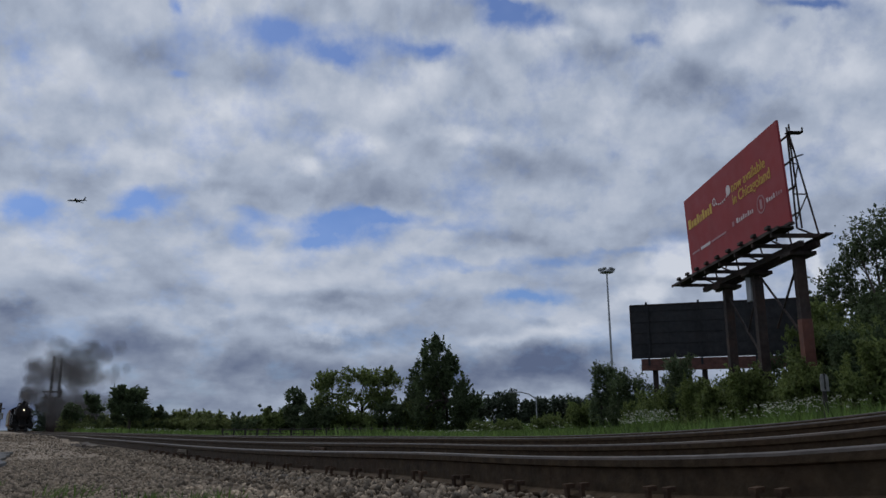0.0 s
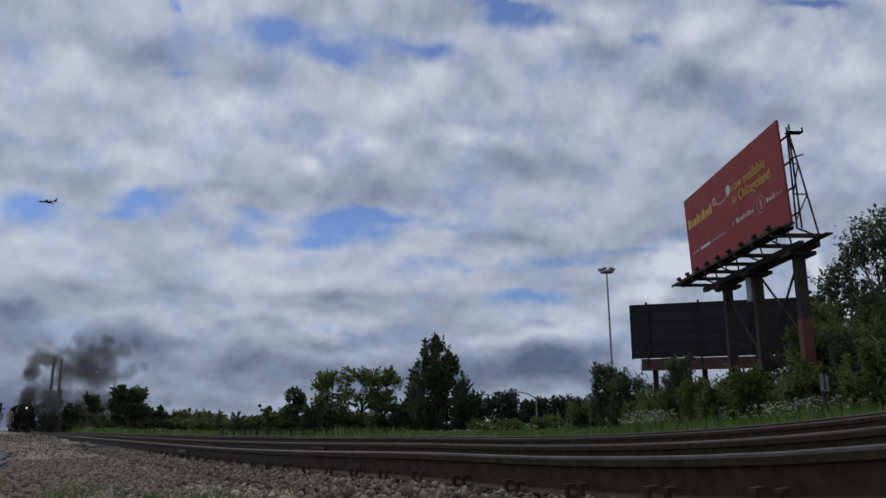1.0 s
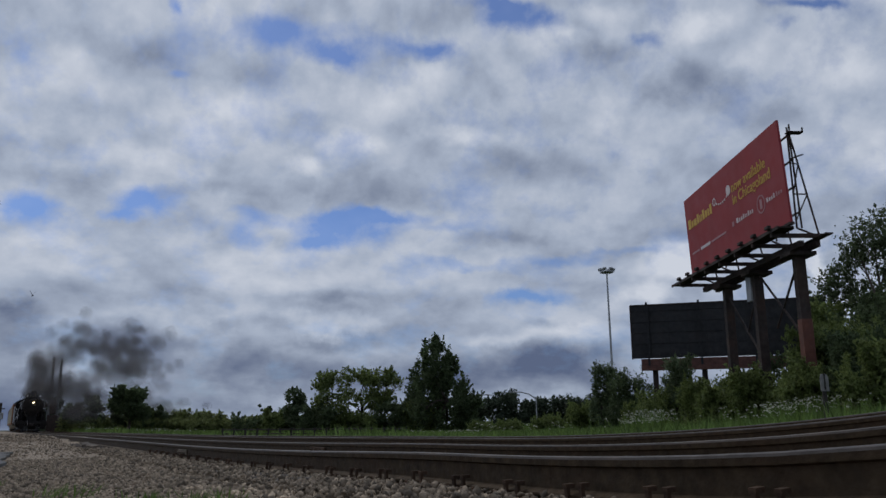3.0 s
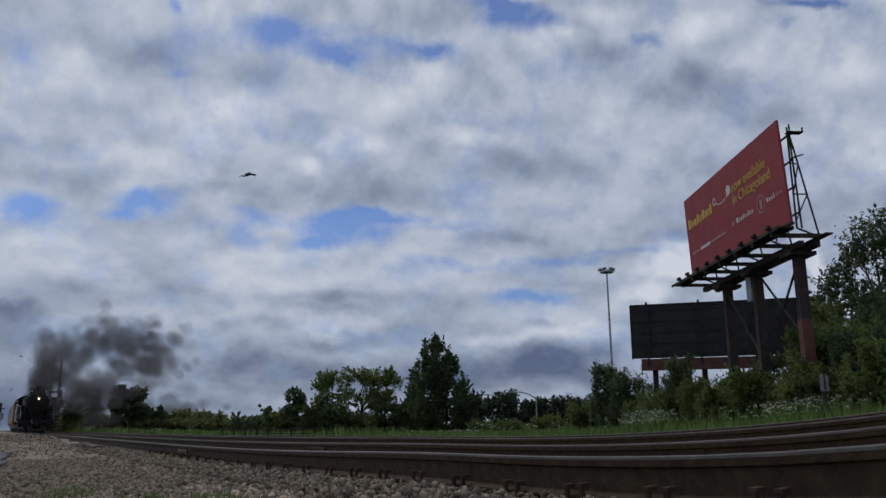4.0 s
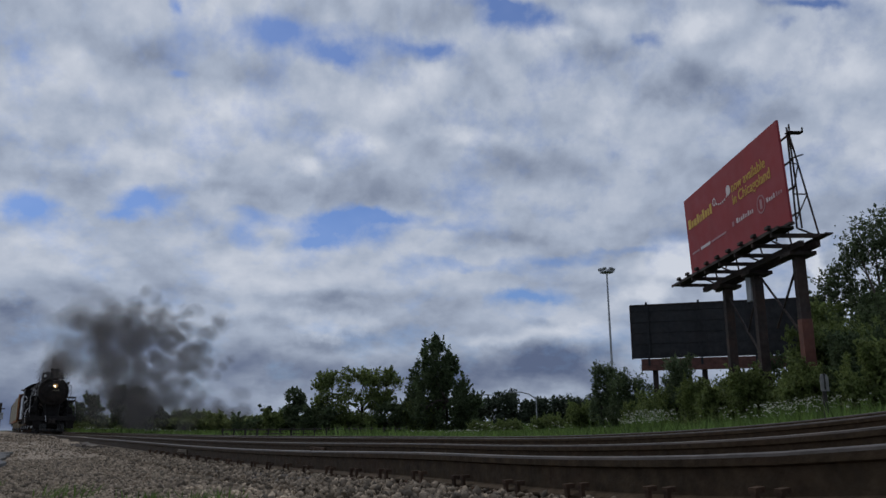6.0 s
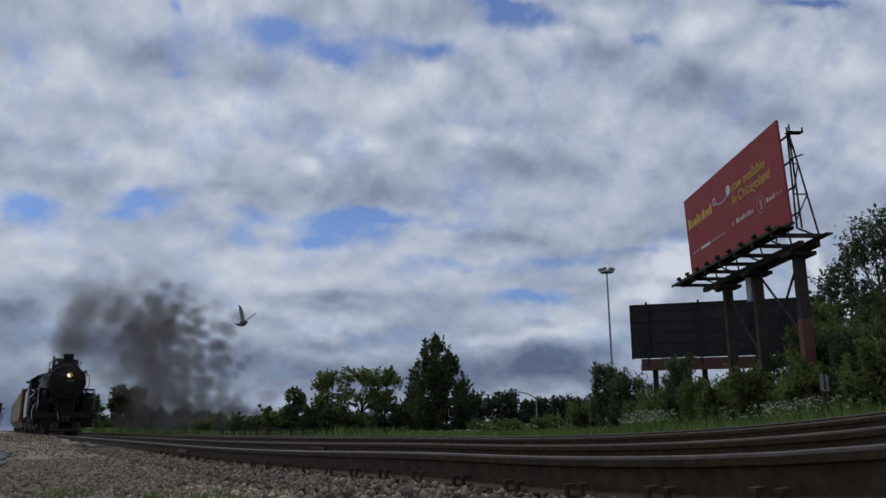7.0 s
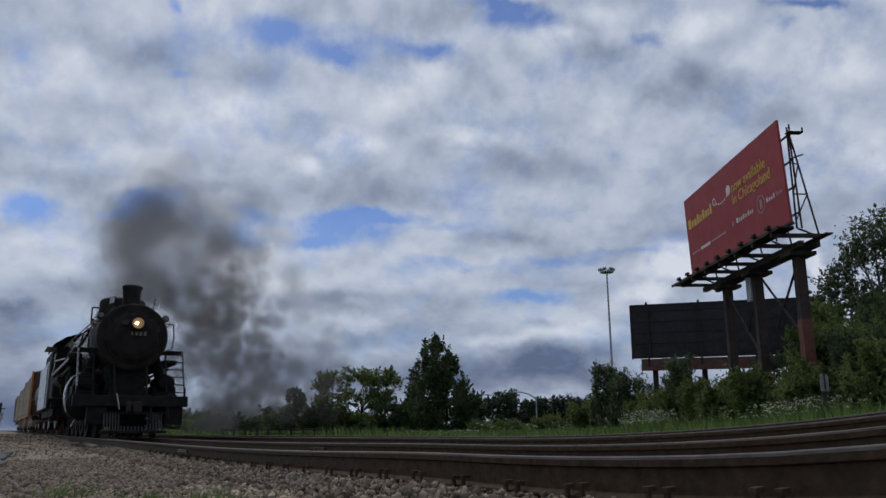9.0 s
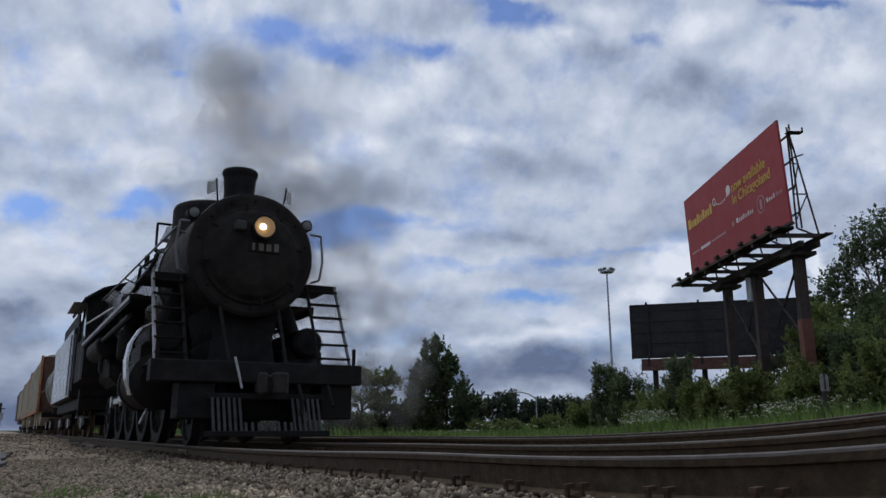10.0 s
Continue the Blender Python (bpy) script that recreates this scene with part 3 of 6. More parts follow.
    # class lamps and flags
    for y in (-0.78, 0.78):
        lampc = part("class_lamp", lathe([(0.02, -0.11), (0.10, -0.10), (0.10, 0.10), (0.02, 0.11)], "X", 18, (-1.10, y * 1.17, zc + 0.60)), LOCO_BLACK, loco)
        part("lamp_glass", lathe([(0.02, 0.105), (0.075, 0.112), (0.075, 0.125), (0.02, 0.14)], "X", 16, (-1.10, y * 1.17, zc + 0.60)), RAILING, lampc, "dull grey glass")
        bm = rods([((-1.15, y * 0.66, zc + 0.70), (-1.12, y * 0.74, zc + 1.24))], 0.014, 6)
        staff = part("flag_staff", bm, LOCO_BLACK, loco)
        v, f = [], []
        for i in range(9):
            for j in range(5):
                v.append((-1.14 - 0.012 * i + 0.02 * math.sin(i * 0.9 + j * 0.3), y * (0.735 + 0.020 * i), zc + 1.02 + 0.05 * j - 0.004 * i))
        for i in range(8):
            for j in range(4):
                f.append((i * 5 + j, i * 5 + j + 1, i * 5 + j + 6, i * 5 + j + 5))
        fl = raw("flag", v, f, FLAG, staff, "small rippling grey-white flag")
        md = fl.modifiers.new("cloth", "SOLIDIFY")
        md.thickness = 0.004
    # hoop handrail on each side of the smokebox
    for y in (-1, 1):
        part("grab_iron", rods([((-0.98, y * 0.98, zc + 0.45), (-0.90, y * 1.13, zc + 0.42)), ((-0.90, y * 1.13, zc + 0.42), (-0.90, y * 1.17, zc)), ((-0.90, y * 1.17, zc), (-0.90, y * 1.12, zc - 0.32)), ((-0.90, y * 1.12, zc - 0.32), (-0.98, y * 1.0, zc - 0.36))], 0.02), RAILING, loco)
        part("boiler_handrail", rods([((-1.4, y * 1.08, zc + 0.45), (-10.6, y * 1.22, zc + 0.55))] + [((-1.6 - 1.75 * i, y * 0.9, zc + 0.40), (-1.6 - 1.75 * i, y * (1.09 + 0.027 * i), zc + 0.46 + 0.018 * i)) for i in range(6)], 0.02), RAILING, loco)
        part("sand_pipe", rods([((-5.9, y * 0.35, 4.05), (-5.9, y * 0.98, 3.5)), ((-5.9, y * 0.98, 3.5), (-6.1, y * 1.1, 2.3)), ((-6.1, y * 1.1, 2.3), (-6.2, y * 0.85, 0.6))], 0.03), LOCO_BLACK, loco)
        part("injector_pipe", rods([((-4.3, y * 1.02, 3.2), (-10.5, y * 1.2, 2.6)), ((-4.3, y * 1.02, 3.2), (-4.3, y * 0.9, 3.5))], 0.035), LOCO_BLACK, loco)
    # running boards and front platforms with ladders
    for y in (-1, 1):
        part("running_board", boxes(((-6.6, y * 1.36, 2.36), (8.4, 0.42, 0.05)), ((-6.6, y * 1.56, 2.32), (8.4, 0.03, 0.14))), LOCO_BLACK, loco, "walkway along the boiler")
        part("board_edge", boxes(((-6.6, y * 1.582, 2.33), (8.4, 0.012, 0.06))), PALE_STEEL, loco, "pale edge strip")
        plat = part("front_platform", boxes(((-1.75, y * 1.17, 2.55), (1.15, 0.72, 0.045)), ((-1.2, y * 1.17, 2.53), (0.03, 0.72, 0.09))), LOCO_BLACK, loco, "small railed step platform")
        # the outer rail is paler on the y < 0 side
        stile = PALE_STEEL if y < 0 else RAILING
        far = 1.42 if y < 0 else 1.50
        lad = part("ladder_stile", rods([((-1.2, y * far, 2.56), (-0.42, y * far, 1.18))], 0.028), stile, loco, "pale sloping ladder rail" if y < 0 else "dark sloping ladder rail")
        part("ladder_stile", rods([((-1.2, y * 1.0, 2.56), (-0.42, y * 1.0, 1.18))], 0.028), LOCO_BLACK, loco)
        for i in range(6):
            u = (i + 0.5) / 6
            part("ladder_rung", boxes(((-1.2 + 0.78 * u, y * (far + 1.0) / 2, 2.56 - 1.38 * u), (0.14, far - 0.98, 0.025))), LOCO_BLACK, lad)
        part("flag_post", rods([((-0.12, y * 1.44, 1.17), (-0.12, y * 1.44, 1.42))], 0.03), LOCO_BLACK, loco)
        # stays from the smokebox down to the deck
        part("smokebox_stay", rods([((-0.95, y * 0.46, 2.15), (-0.28, y * 0.42, 1.18))], 0.03), LOCO_BLACK, loco)
    # pilot beam, deck, pilot
    part("pilot_beam", boxes(((-0.15, 0, 1.02), (0.3, 3.06, 0.30)), bevel=0.015), LOCO_BLACK, loco, "broad black pilot beam")
    part("deck", boxes(((-1.0, 0, 1.16), (1.6, 2.9, 0.04))), LOCO_BLACK, loco)
    part("smokebox_saddle", prism([(-0.58, 1.0), (0.58, 1.0), (0.46, 1.6), (0.62, 2.3), (-0.62, 2.3), (-0.46, 1.6)], -2.7, -1.2, "X"), LOCO_BLACK, loco)
    part("frame", boxes(((-6.0, -0.5, 0.95), (11.4, 0.12, 0.55)), ((-6.0, 0.5, 0.95), (11.4, 0.12, 0.55)), ((-1.3, 0, 0.75), (0.9, 1.0, 0.5))), LOCO_BLACK, loco)
    for y in (-1, 1):
        part("toolbox", boxes(((-0.35, 1.17 if y > 0 else -0.88, 0.62), (0.5, 0.5, 0.5)), bevel=0.02), LOCO_BLACK, loco, "steel box under the beam")
    pil = part("pilot", boxes(((0.02, 0.05, 0.68), (0.1, 1.66, 0.08)), ((0.27, 0.05, 0.17), (0.09, 1.75, 0.08)), bevel=0.01), LOCO_BLACK, loco, "slatted cowcatcher below the beam")
    for y in (-1, 1):
        for i in range(6):
            yy = 0.05 + y * (0.38 + 0.075 * i)
            bm = bmesh.new()
            box(bm, (0, 0, 0), (0.03, 0.04, 0.54), 0.006, Matrix.Translation((0.16, yy, 0.42)) @ pose(0, 0, 0, 0, -24, 0))
            part("slat", bm, SLAT, pil, "worn grey slat")
    for i in range(8):
        bm = bmesh.new()
        box(bm, (0, 0, 0), (0.03, 0.04, 0.16), 0.006, Matrix.Translation((0.25, -0.27 + i * 0.092, 0.25)) @ pose(0, 0, 0, 0, -24, 0))
        part("slat", bm, SLAT, pil)
    coup = part("coupler", boxes(((0.2, 0.02, 0.84), (0.6, 0.22, 0.24)), ((0.52, 0.09, 0.84), (0.26, 0.20, 0.3)), ((0.50, -0.14, 0.84), (0.16, 0.12, 0.3)), bevel=0.03), COUPLER, loco, "rusty knuckle coupler")
    part("uncoupling_lever", rods([((0.06, -0.42, 1.22), (0.2, -0.34, 0.78))], 0.018), PALE_STEEL, loco)
    part("air_hose", rods([((0.1, 0.5, 0.85), (0.24, 0.52, 0.62)), ((0.24, 0.52, 0.62), (0.28, 0.5, 0.42))], 0.03), LOCO_BLACK, loco)
    part("air_hose", rods([((0.1, 0.95, 0.85), (0.26, 0.97, 0.55))], 0.03), LOCO_BLACK, loco)
    # cylinders and valve gear
    for y in (-1, 1):
        cyl = part("cylinder", lathe([(0.03, -1.30), (0.30, -1.33), (0.40, -1.42), (0.44, -1.45), (0.44, -1.52), (0.41, -1.54), (0.41, -2.72), (0.44, -2.74), (0.44, -2.82), (0.03, -2.86)], "X", 32, (0, y * 1.16, 0.95)), LOCO_BLACK, loco)
        if y < 0:
            # added strip: the jacket's sky highlight as a bright shape, this side only
            arc = [(-1.30, 1.86), (-1.50, 1.74), (-1.62, 1.52), (-1.665, 1.25), (-1.64, 0.98), (-1.56, 0.74)]
            part("cylinder_cover", prism(arc + [(a + 0.035, b) for a, b in reversed(arc)], -1.80, -1.46, "X"), BRIGHT, loco, "bright steel strip standing in for the sky's reflection on the cylinder jacket")
        part("valve_chest", lathe([(0.03, -1.25), (0.2, -1.28), (0.25, -1.35), (0.25, -2.85), (0.2, -2.95), (0.03, -3.0)], "X", 24, (0, y * 1.12, 1.62)), LOCO_BLACK, loco)
        part("cylinder_jacket", boxes(((-2.1, y * 1.1, 1.3), (1.15, 0.7, 0.5)), bevel=0.06), LOCO_BLACK, loco)
        part("steam_pipe", rods([((-2.1, y * 0.75, 2.6), (-2.1, y * 1.1, 1.7))], 0.17, 14), LOCO_BLACK, loco)
        part("crosshead_guide", boxes(((-3.6, y * 1.16, 1.14), (1.5, 0.1, 0.07)), ((-3.6, y * 1.16, 0.78), (1.5, 0.1, 0.07))), STEEL, loco)
        part("valve_link", boxes(((-4.7, y * 1.2, 1.55), (0.12, 0.08, 0.7)), ((-3.8, y * 1.2, 1.75), (1.9, 0.05, 0.06)), bevel=0.01), STEEL, loco)
        part("cab_step", boxes(((-11.6, y * 1.35, 0.55), (0.4, 0.3, 0.03)), ((-11.6, y * 1.48, 0.9), (0.03, 0.02, 0.7))), RAILING, loco)
        part("lagged_pipe", rods([((-3.2, y * 1.45, 2.15), (-7.4, y * 1.45, 2.1)), ((-7.4, y * 1.45, 2.1), (-8.2, y * 1.35, 1.5))], 0.045), SLAT, loco)
        part("reservoir", lathe([(0.03, -7.2), (0.2, -7.22), (0.24, -7.3), (0.24, -9.4), (0.2, -9.48), (0.03, -9.5)], "X", 20, (0, y * 1.34, 2.02)), LOCO_BLACK, loco)
        part("reverse_rod", rods([((-5.2, y * 1.5, 2.55), (-11.0, y * 1.5, 2.9))], 0.025), STEEL, loco)
        part("drain_pipe", rods([((-1.5, y * 1.3, 0.55), (-1.35, y * 1.42, 0.32))], 0.02), STEEL, loco)
        for i in range(5):
            part("washout_plug", rods([((-9.2 - 0.4 * i, y * 1.02, 3.45), (-9.2 - 0.4 * i, y * 1.12, 3.52))], 0.04), STEEL, loco)
    part("air_pump", lathe([(0.04, 1.45), (0.2, 1.47), (0.22, 1.5), (0.22, 1.95), (0.14, 2.0), (0.14, 2.1), (0.22, 2.15), (0.22, 2.6), (0.18, 2.66), (0.04, 2.7)], "Z", 20, (-4.2, -1.28, 0)), LOCO_BLACK, loco)
    # wheels
    for y in (-1, 1):
        wheel(loco, -0.95, y * 0.7535, 0.40, "pilot_wheel")
        phase = 0 if y < 0 else 90
        for x in (-3.55, -5.25, -6.95, -8.65):
            wheel(loco, x, y * 0.7535, 0.80, "driving_wheel", 14, 0.14, phase=phase)
        wheel(loco, -10.9, y * 0.7535, 0.52, "trailing_wheel")
        bm = bmesh.new()
        box(bm, (-6.1, 0, 0), (5.3, 0.06, 0.13), 0.015)
        for x in (-3.55, -5.25, -6.95, -8.65):
            rod(bm, (x, -0.06, 0), (x, 0.06, 0), 0.13, 12)
        ob = part("side_rod", bm, STEEL, loco, "bright steel side rod")
        RODS.append((ob, (0, y * 0.93, 0.80), 0.336, 0.80, phase))
        bm = bmesh.new()
        box(bm, (-5.0, 0, 0.0), (3.9, 0.06, 0.16), 0.02)
        ob = part("main_rod", bm, STEEL, loco)
        RODS.append((ob, (0.0, y * 1.02, 0.82), 0.30, 0.80, phase))
    for x in (-0.95, -3.55, -5.25, -6.95, -8.65, -10.9):
        part("axle", rods([((x, -0.7, 0.8 if -9 < x < -3 else 0.45), (x, 0.7, 0.8 if -9 < x < -3 else 0.45))], 0.09), LOCO_BLACK, loco)
    # firebox and cab
    part("firebox", boxes(((-9.9, 0, 2.0), (2.6, 2.2, 1.5)), bevel=0.2), LOCO_BLACK, loco)
    part("ash_pan", prism([(-8.9, 1.3), (-10.6, 1.3), (-10.4, 0.42), (-9.1, 0.42)], -0.62, 0.62), LOCO_BLACK, loco)
    cab = part("cab_floor", boxes(((-12.3, 0, 1.52), (2.5, 2.98, 0.06))), LOCO_BLACK, loco)
    for y in (-1, 1):
        part("cab_side", boxes(((-12.3, y * 1.49, 2.05), (2.5, 0.03, 1.1)), ((-11.15, y * 1.49, 3.03), (0.2, 0.03, 0.9)), ((-12.35, y * 1.49, 3.03), (0.14, 0.03, 0.9)), ((-13.45, y * 1.49, 3.03), (0.2, 0.03, 0.9)), ((-12.3, y * 1.49, 3.54), (2.5, 0.03, 0.16))), LOCO_BLACK, loco, "black riveted cab side with open window")
        part("cab_front_panel", boxes(((-11.06, y * 1.1, 2.7), (0.03, 0.8, 1.9))), LOCO_BLACK, loco)
    roof = [(-1.68, 3.42), (-1.62, 3.55), (-1.2, 3.85), (-0.6, 4.05), (0, 4.12), (0.6, 4.05), (1.2, 3.85), (1.62, 3.55), (1.68, 3.42)]
    part("cab_roof", prism(roof + [(a * 0.97, b - 0.05) for a, b in reversed(roof)], -13.9, -10.8, "X"), LOCO_BLACK, cab, "arched cab roof with overhang")
    part("cab_front", prism([(-1.47, 3.4), (-1.2, 3.8), (-0.6, 4.0), (0, 4.05), (0.6, 4.0), (1.2, 3.8), (1.47, 3.4)], -11.1, -11.06, "X"), LOCO_BLACK, cab)
    for y in (-1, 1):
        part("window_sash", boxes(((-11.75, y * 1.475, 3.0), (1.0, 0.02, 0.85))), GLASS, cab, "sliding cab window")
        part("cab_handrail", rods([((-13.55, y * 1.55, 1.3), (-13.55, y * 1.55, 2.9)), ((-11.1, y * 1.55, 1.5), (-11.1, y * 1.55, 2.6))], 0.018), RAILING, cab)
        part("window_awning", boxes(((-12.3, y * 1.66, 3.46), (2.3, 0.36, 0.025))), RAILING, cab)
    TRAIN.append((loco, 0.0))
    return loco


def truck(parent, x, gauge=0.7535, r=0.42, mat=None):
    """Side frames of a two-axle truck, with its four wheels."""
    for y in (-1, 1):
        fr = part("truck_frame", prism([(x - 1.15, 0.38), (x - 0.7, 0.38), (x - 0.35, 0.25), (x + 0.35, 0.25), (x + 0.7, 0.38), (x + 1.15, 0.38), (x + 1.15, 0.56), (x + 0.6, 0.68), (x - 0.6, 0.68), (x - 1.15, 0.56)], y * 0.92 - 0.06, y * 0.92 + 0.06), mat or LOCO_BLACK, parent)
        part("spring", rods([((x + d, y * 0.92, 0.32), (x + d, y * 0.92, 0.62)) for d in (-0.2, 0, 0.2)], 0.07), STEEL, fr)
        for d in (-0.85, 0.85):
            wheel(parent, x + d, y * gauge, r, "wheel", mat=RUST)
    part("bolster", boxes(((x, 0, 0.55), (0.4, 1.9, 0.25))), LOCO_BLACK, parent)


def build_tender():
    top = empty("tender", train_pose(0, 14.6), "black coal tender with dull silvery flanks behind the locomotive", "tender")
    part("underframe", boxes(((-4.6, 0, 0.98), (9.4, 2.5, 0.32)), ((-4.6, 0, 0.8), (9.4, 0.5, 0.3))), LOCO_BLACK, top)
    part("tank", boxes(((-4.7, 0, 2.2), (9.0, 3.0, 2.1)), bevel=0.05), LOCO_BLACK, top)
    for y in (-1, 1):
        side = part("side_panel", boxes(((-4.7, y * 1.512, 2.2), (8.9, 0.02, 2.0))), TENDER_SIDE, top, "dull silvery riveted side sheet")
        for i in range(2):
            part("rivet_strip", boxes(((-0.4 - 8.5 * i, y * 1.528, 2.2), (0.05, 0.008, 1.98))), TENDER_SIDE, side)
        part("edge_rail", rods([((-0.15, y * 1.58, 1.2), (-0.15, y * 1.58, 3.0))], 0.02), RAILING, top)
        part("coal_board", boxes(((-3.3, y * 1.40, 3.45), (6.0, 0.04, 0.5))), LOCO_BLACK, top)
    bm = bmesh.new()
    rng = random.Random(5)
    for i in range(240):
        c = (rng.uniform(-6, -0.6), rng.uniform(-1.2, 1.2), 3.25 + rng.random() * 0.35)
        box(bm, (0, 0, 0), (0.25, 0.2, 0.2), 0, pose(*c, rng.uniform(0, 90), rng.uniform(0, 90), rng.uniform(0, 90)))
    tagged(part("coal", bm, LOCO_BLACK, top, "heaped coal"), kind="stuff")
    part("hatch", lathe([(0.4, 3.2), (0.4, 3.4), (0.35, 3.45), (0.02, 3.46)], "Z", 20, (-8, 0, 0)), LOCO_BLACK, top)
    truck(top, -1.9)
    truck(top, -7.3)
    TRAIN.append((top, 14.6))


def build_tank_car():
    top = empty("tank_car", train_pose(0, 24.8), "grey-green cylindrical tank car coupled behind the tender", "tank car")
    part("tank", lathe([(0.03, -0.7), (0.7, -0.75), (1.1, -0.9), (1.3, -1.15), (1.34, -1.3), (1.34, -9.0), (1.3, -9.2), (1.1, -9.45), (0.7, -9.6), (0.03, -9.65)], "X", 44, (0, 0, 2.35)), TANKGREY, top, smooth=False)
    part("dome", lathe([(0.6, 3.6), (0.6, 4.05), (0.5, 4.15), (0.03, 4.2)], "Z", 24, (-5.1, 0, 0)), TANKGREY, top)
    part("underframe", boxes(((-5.1, 0, 0.95), (10.2, 0.6, 0.35)), ((-0.3, 0, 1.0), (0.5, 2.7, 0.25)), ((-9.9, 0, 1.0), (0.5, 2.7, 0.25))), LOCO_BLACK, top)
    part("handrail", rods([((-0.5, y * 1.45, 2.1), (-9.7, y * 1.45, 2.1)) for y in (-1, 1)], 0.02), RAILING, top)
    for x in (-3.0, -7.2):
        part("saddle_band", lathe([(1.35, x - 0.06), (1.355, x - 0.05), (1.355, x + 0.05), (1.35, x + 0.06)], "X", 44, (0, 0, 2.35)), LOCO_BLACK, top)
    truck(top, -1.6)
    truck(top, -8.6)
    TRAIN.append((top, 24.8))


def build_hopper(back, side, endmat, label):
    top = empty("hopper_car", train_pose(0, back), label, "freight car", "freight cars")
    part("body", prism([(-1.55, 1.3), (-1.5, 3.9), (-1.2, 4.15), (0, 4.25), (1.2, 4.15), (1.5, 3.9), (1.55, 1.3)], -14.6, -0.75, "X"), side, top)
    for x0, x1 in ((-0.75, -0.15), (-15.2, -14.6)):
        e = part("corner_post", boxes((((x0 + x1) / 2, -1.52, 2.6), (abs(x0 - x1) + 0.3, 0.1, 2.9))), endmat, top, "painted corner panel")
        part("corner_post", boxes((((x0 + x1) / 2, 1.52, 2.6), (abs(x0 - x1) + 0.3, 0.1, 2.9))), endmat, top)
        part("end_wall", boxes((((x0 + x1) / 2, 0, 2.6), (abs(x0 - x1) - 0.1, 2.9, 2.85)), bevel=0.03), BOX_RED, top, "dull dark red end wall")
        for i in range(7):
            part("rung", boxes((((x0 + x1) / 2, -1.57, 1.4 + 0.34 * i), (0.45, 0.03, 0.03))), RAILING, e)
    for y in (-1, 1):
        for i in range(14):
            bm = bmesh.new()
            box(bm, (0, 0, 0), (0.09, 0.07, 2.55), 0.01, Matrix.Translation((-1.3 - i * 0.98, y * 1.565, 2.58)) @ pose(0, 0, 0, -y * -1.1, 0, 0))
            part("side_rib", bm, side, top)
        part("side_sill", boxes(((-7.7, y * 1.52, 1.22), (15.2, 0.14, 0.2))), endmat, top)
    for x in (-4.2, -7.7, -11.2):
        part("hopper_bay", prism([(x - 1.5, 1.3), (x + 1.5, 1.3), (x + 0.4, 0.5), (x - 0.4, 0.5)], -1.2, 1.2), side, top)
    part("roof_walk", boxes(((-7.7, 0, 4.33), (14.0, 0.7, 0.05))), RAILING, top)
    truck(top, -2.0)
    truck(top, -13.4)
    TRAIN.append((top, back))
    return top


def build_boxcar(back, mat, label):
    top = empty("boxcar", train_pose(0, back), label, "freight car", "freight cars")
    part("body", boxes(((-7.8, 0, 2.7), (15.0, 3.0, 2.9)), bevel=0.06), mat, top)
    part("roof", prism([(-1.52, 4.14), (0, 4.4), (1.52, 4.14), (1.52, 4.2), (0, 4.46), (-1.52, 4.2)], -15.3, -0.3, "X"), RAILING, top)
    for y in (-1, 1):
        part("door", boxes(((-7.8, y * 1.53, 2.65), (2.6, 0.05, 2.7)), bevel=0.01), mat, top)
        part("ladder", rods([((-0.6, y * 1.55, 1.3 + 0.35 * i), (-1.05, y * 1.55, 1.3 + 0.35 * i)) for i in range(8)], 0.018), RAILING, top)
    part("underframe", boxes(((-7.8, 0, 1.05), (15.4, 2.4, 0.3))), LOCO_BLACK, top)
    truck(top, -2.0)
    truck(top, -13.6)
    TRAIN.append((top, back))


build_locomotive()
build_tender()
build_tank_car()
build_hopper(35.4, BEIGE, ORANGE, "grimy beige covered hopper car with orange end frames")
build_hopper(51.4, BEIGE, ORANGE, "grimy beige covered hopper car with orange end frames")
build_hopper(67.6, BEIGE, BOX_RED, "grimy beige covered hopper car with rust-red ends")
build_boxcar(83.6, BOX_RED, "dull red boxcar in the freight train")


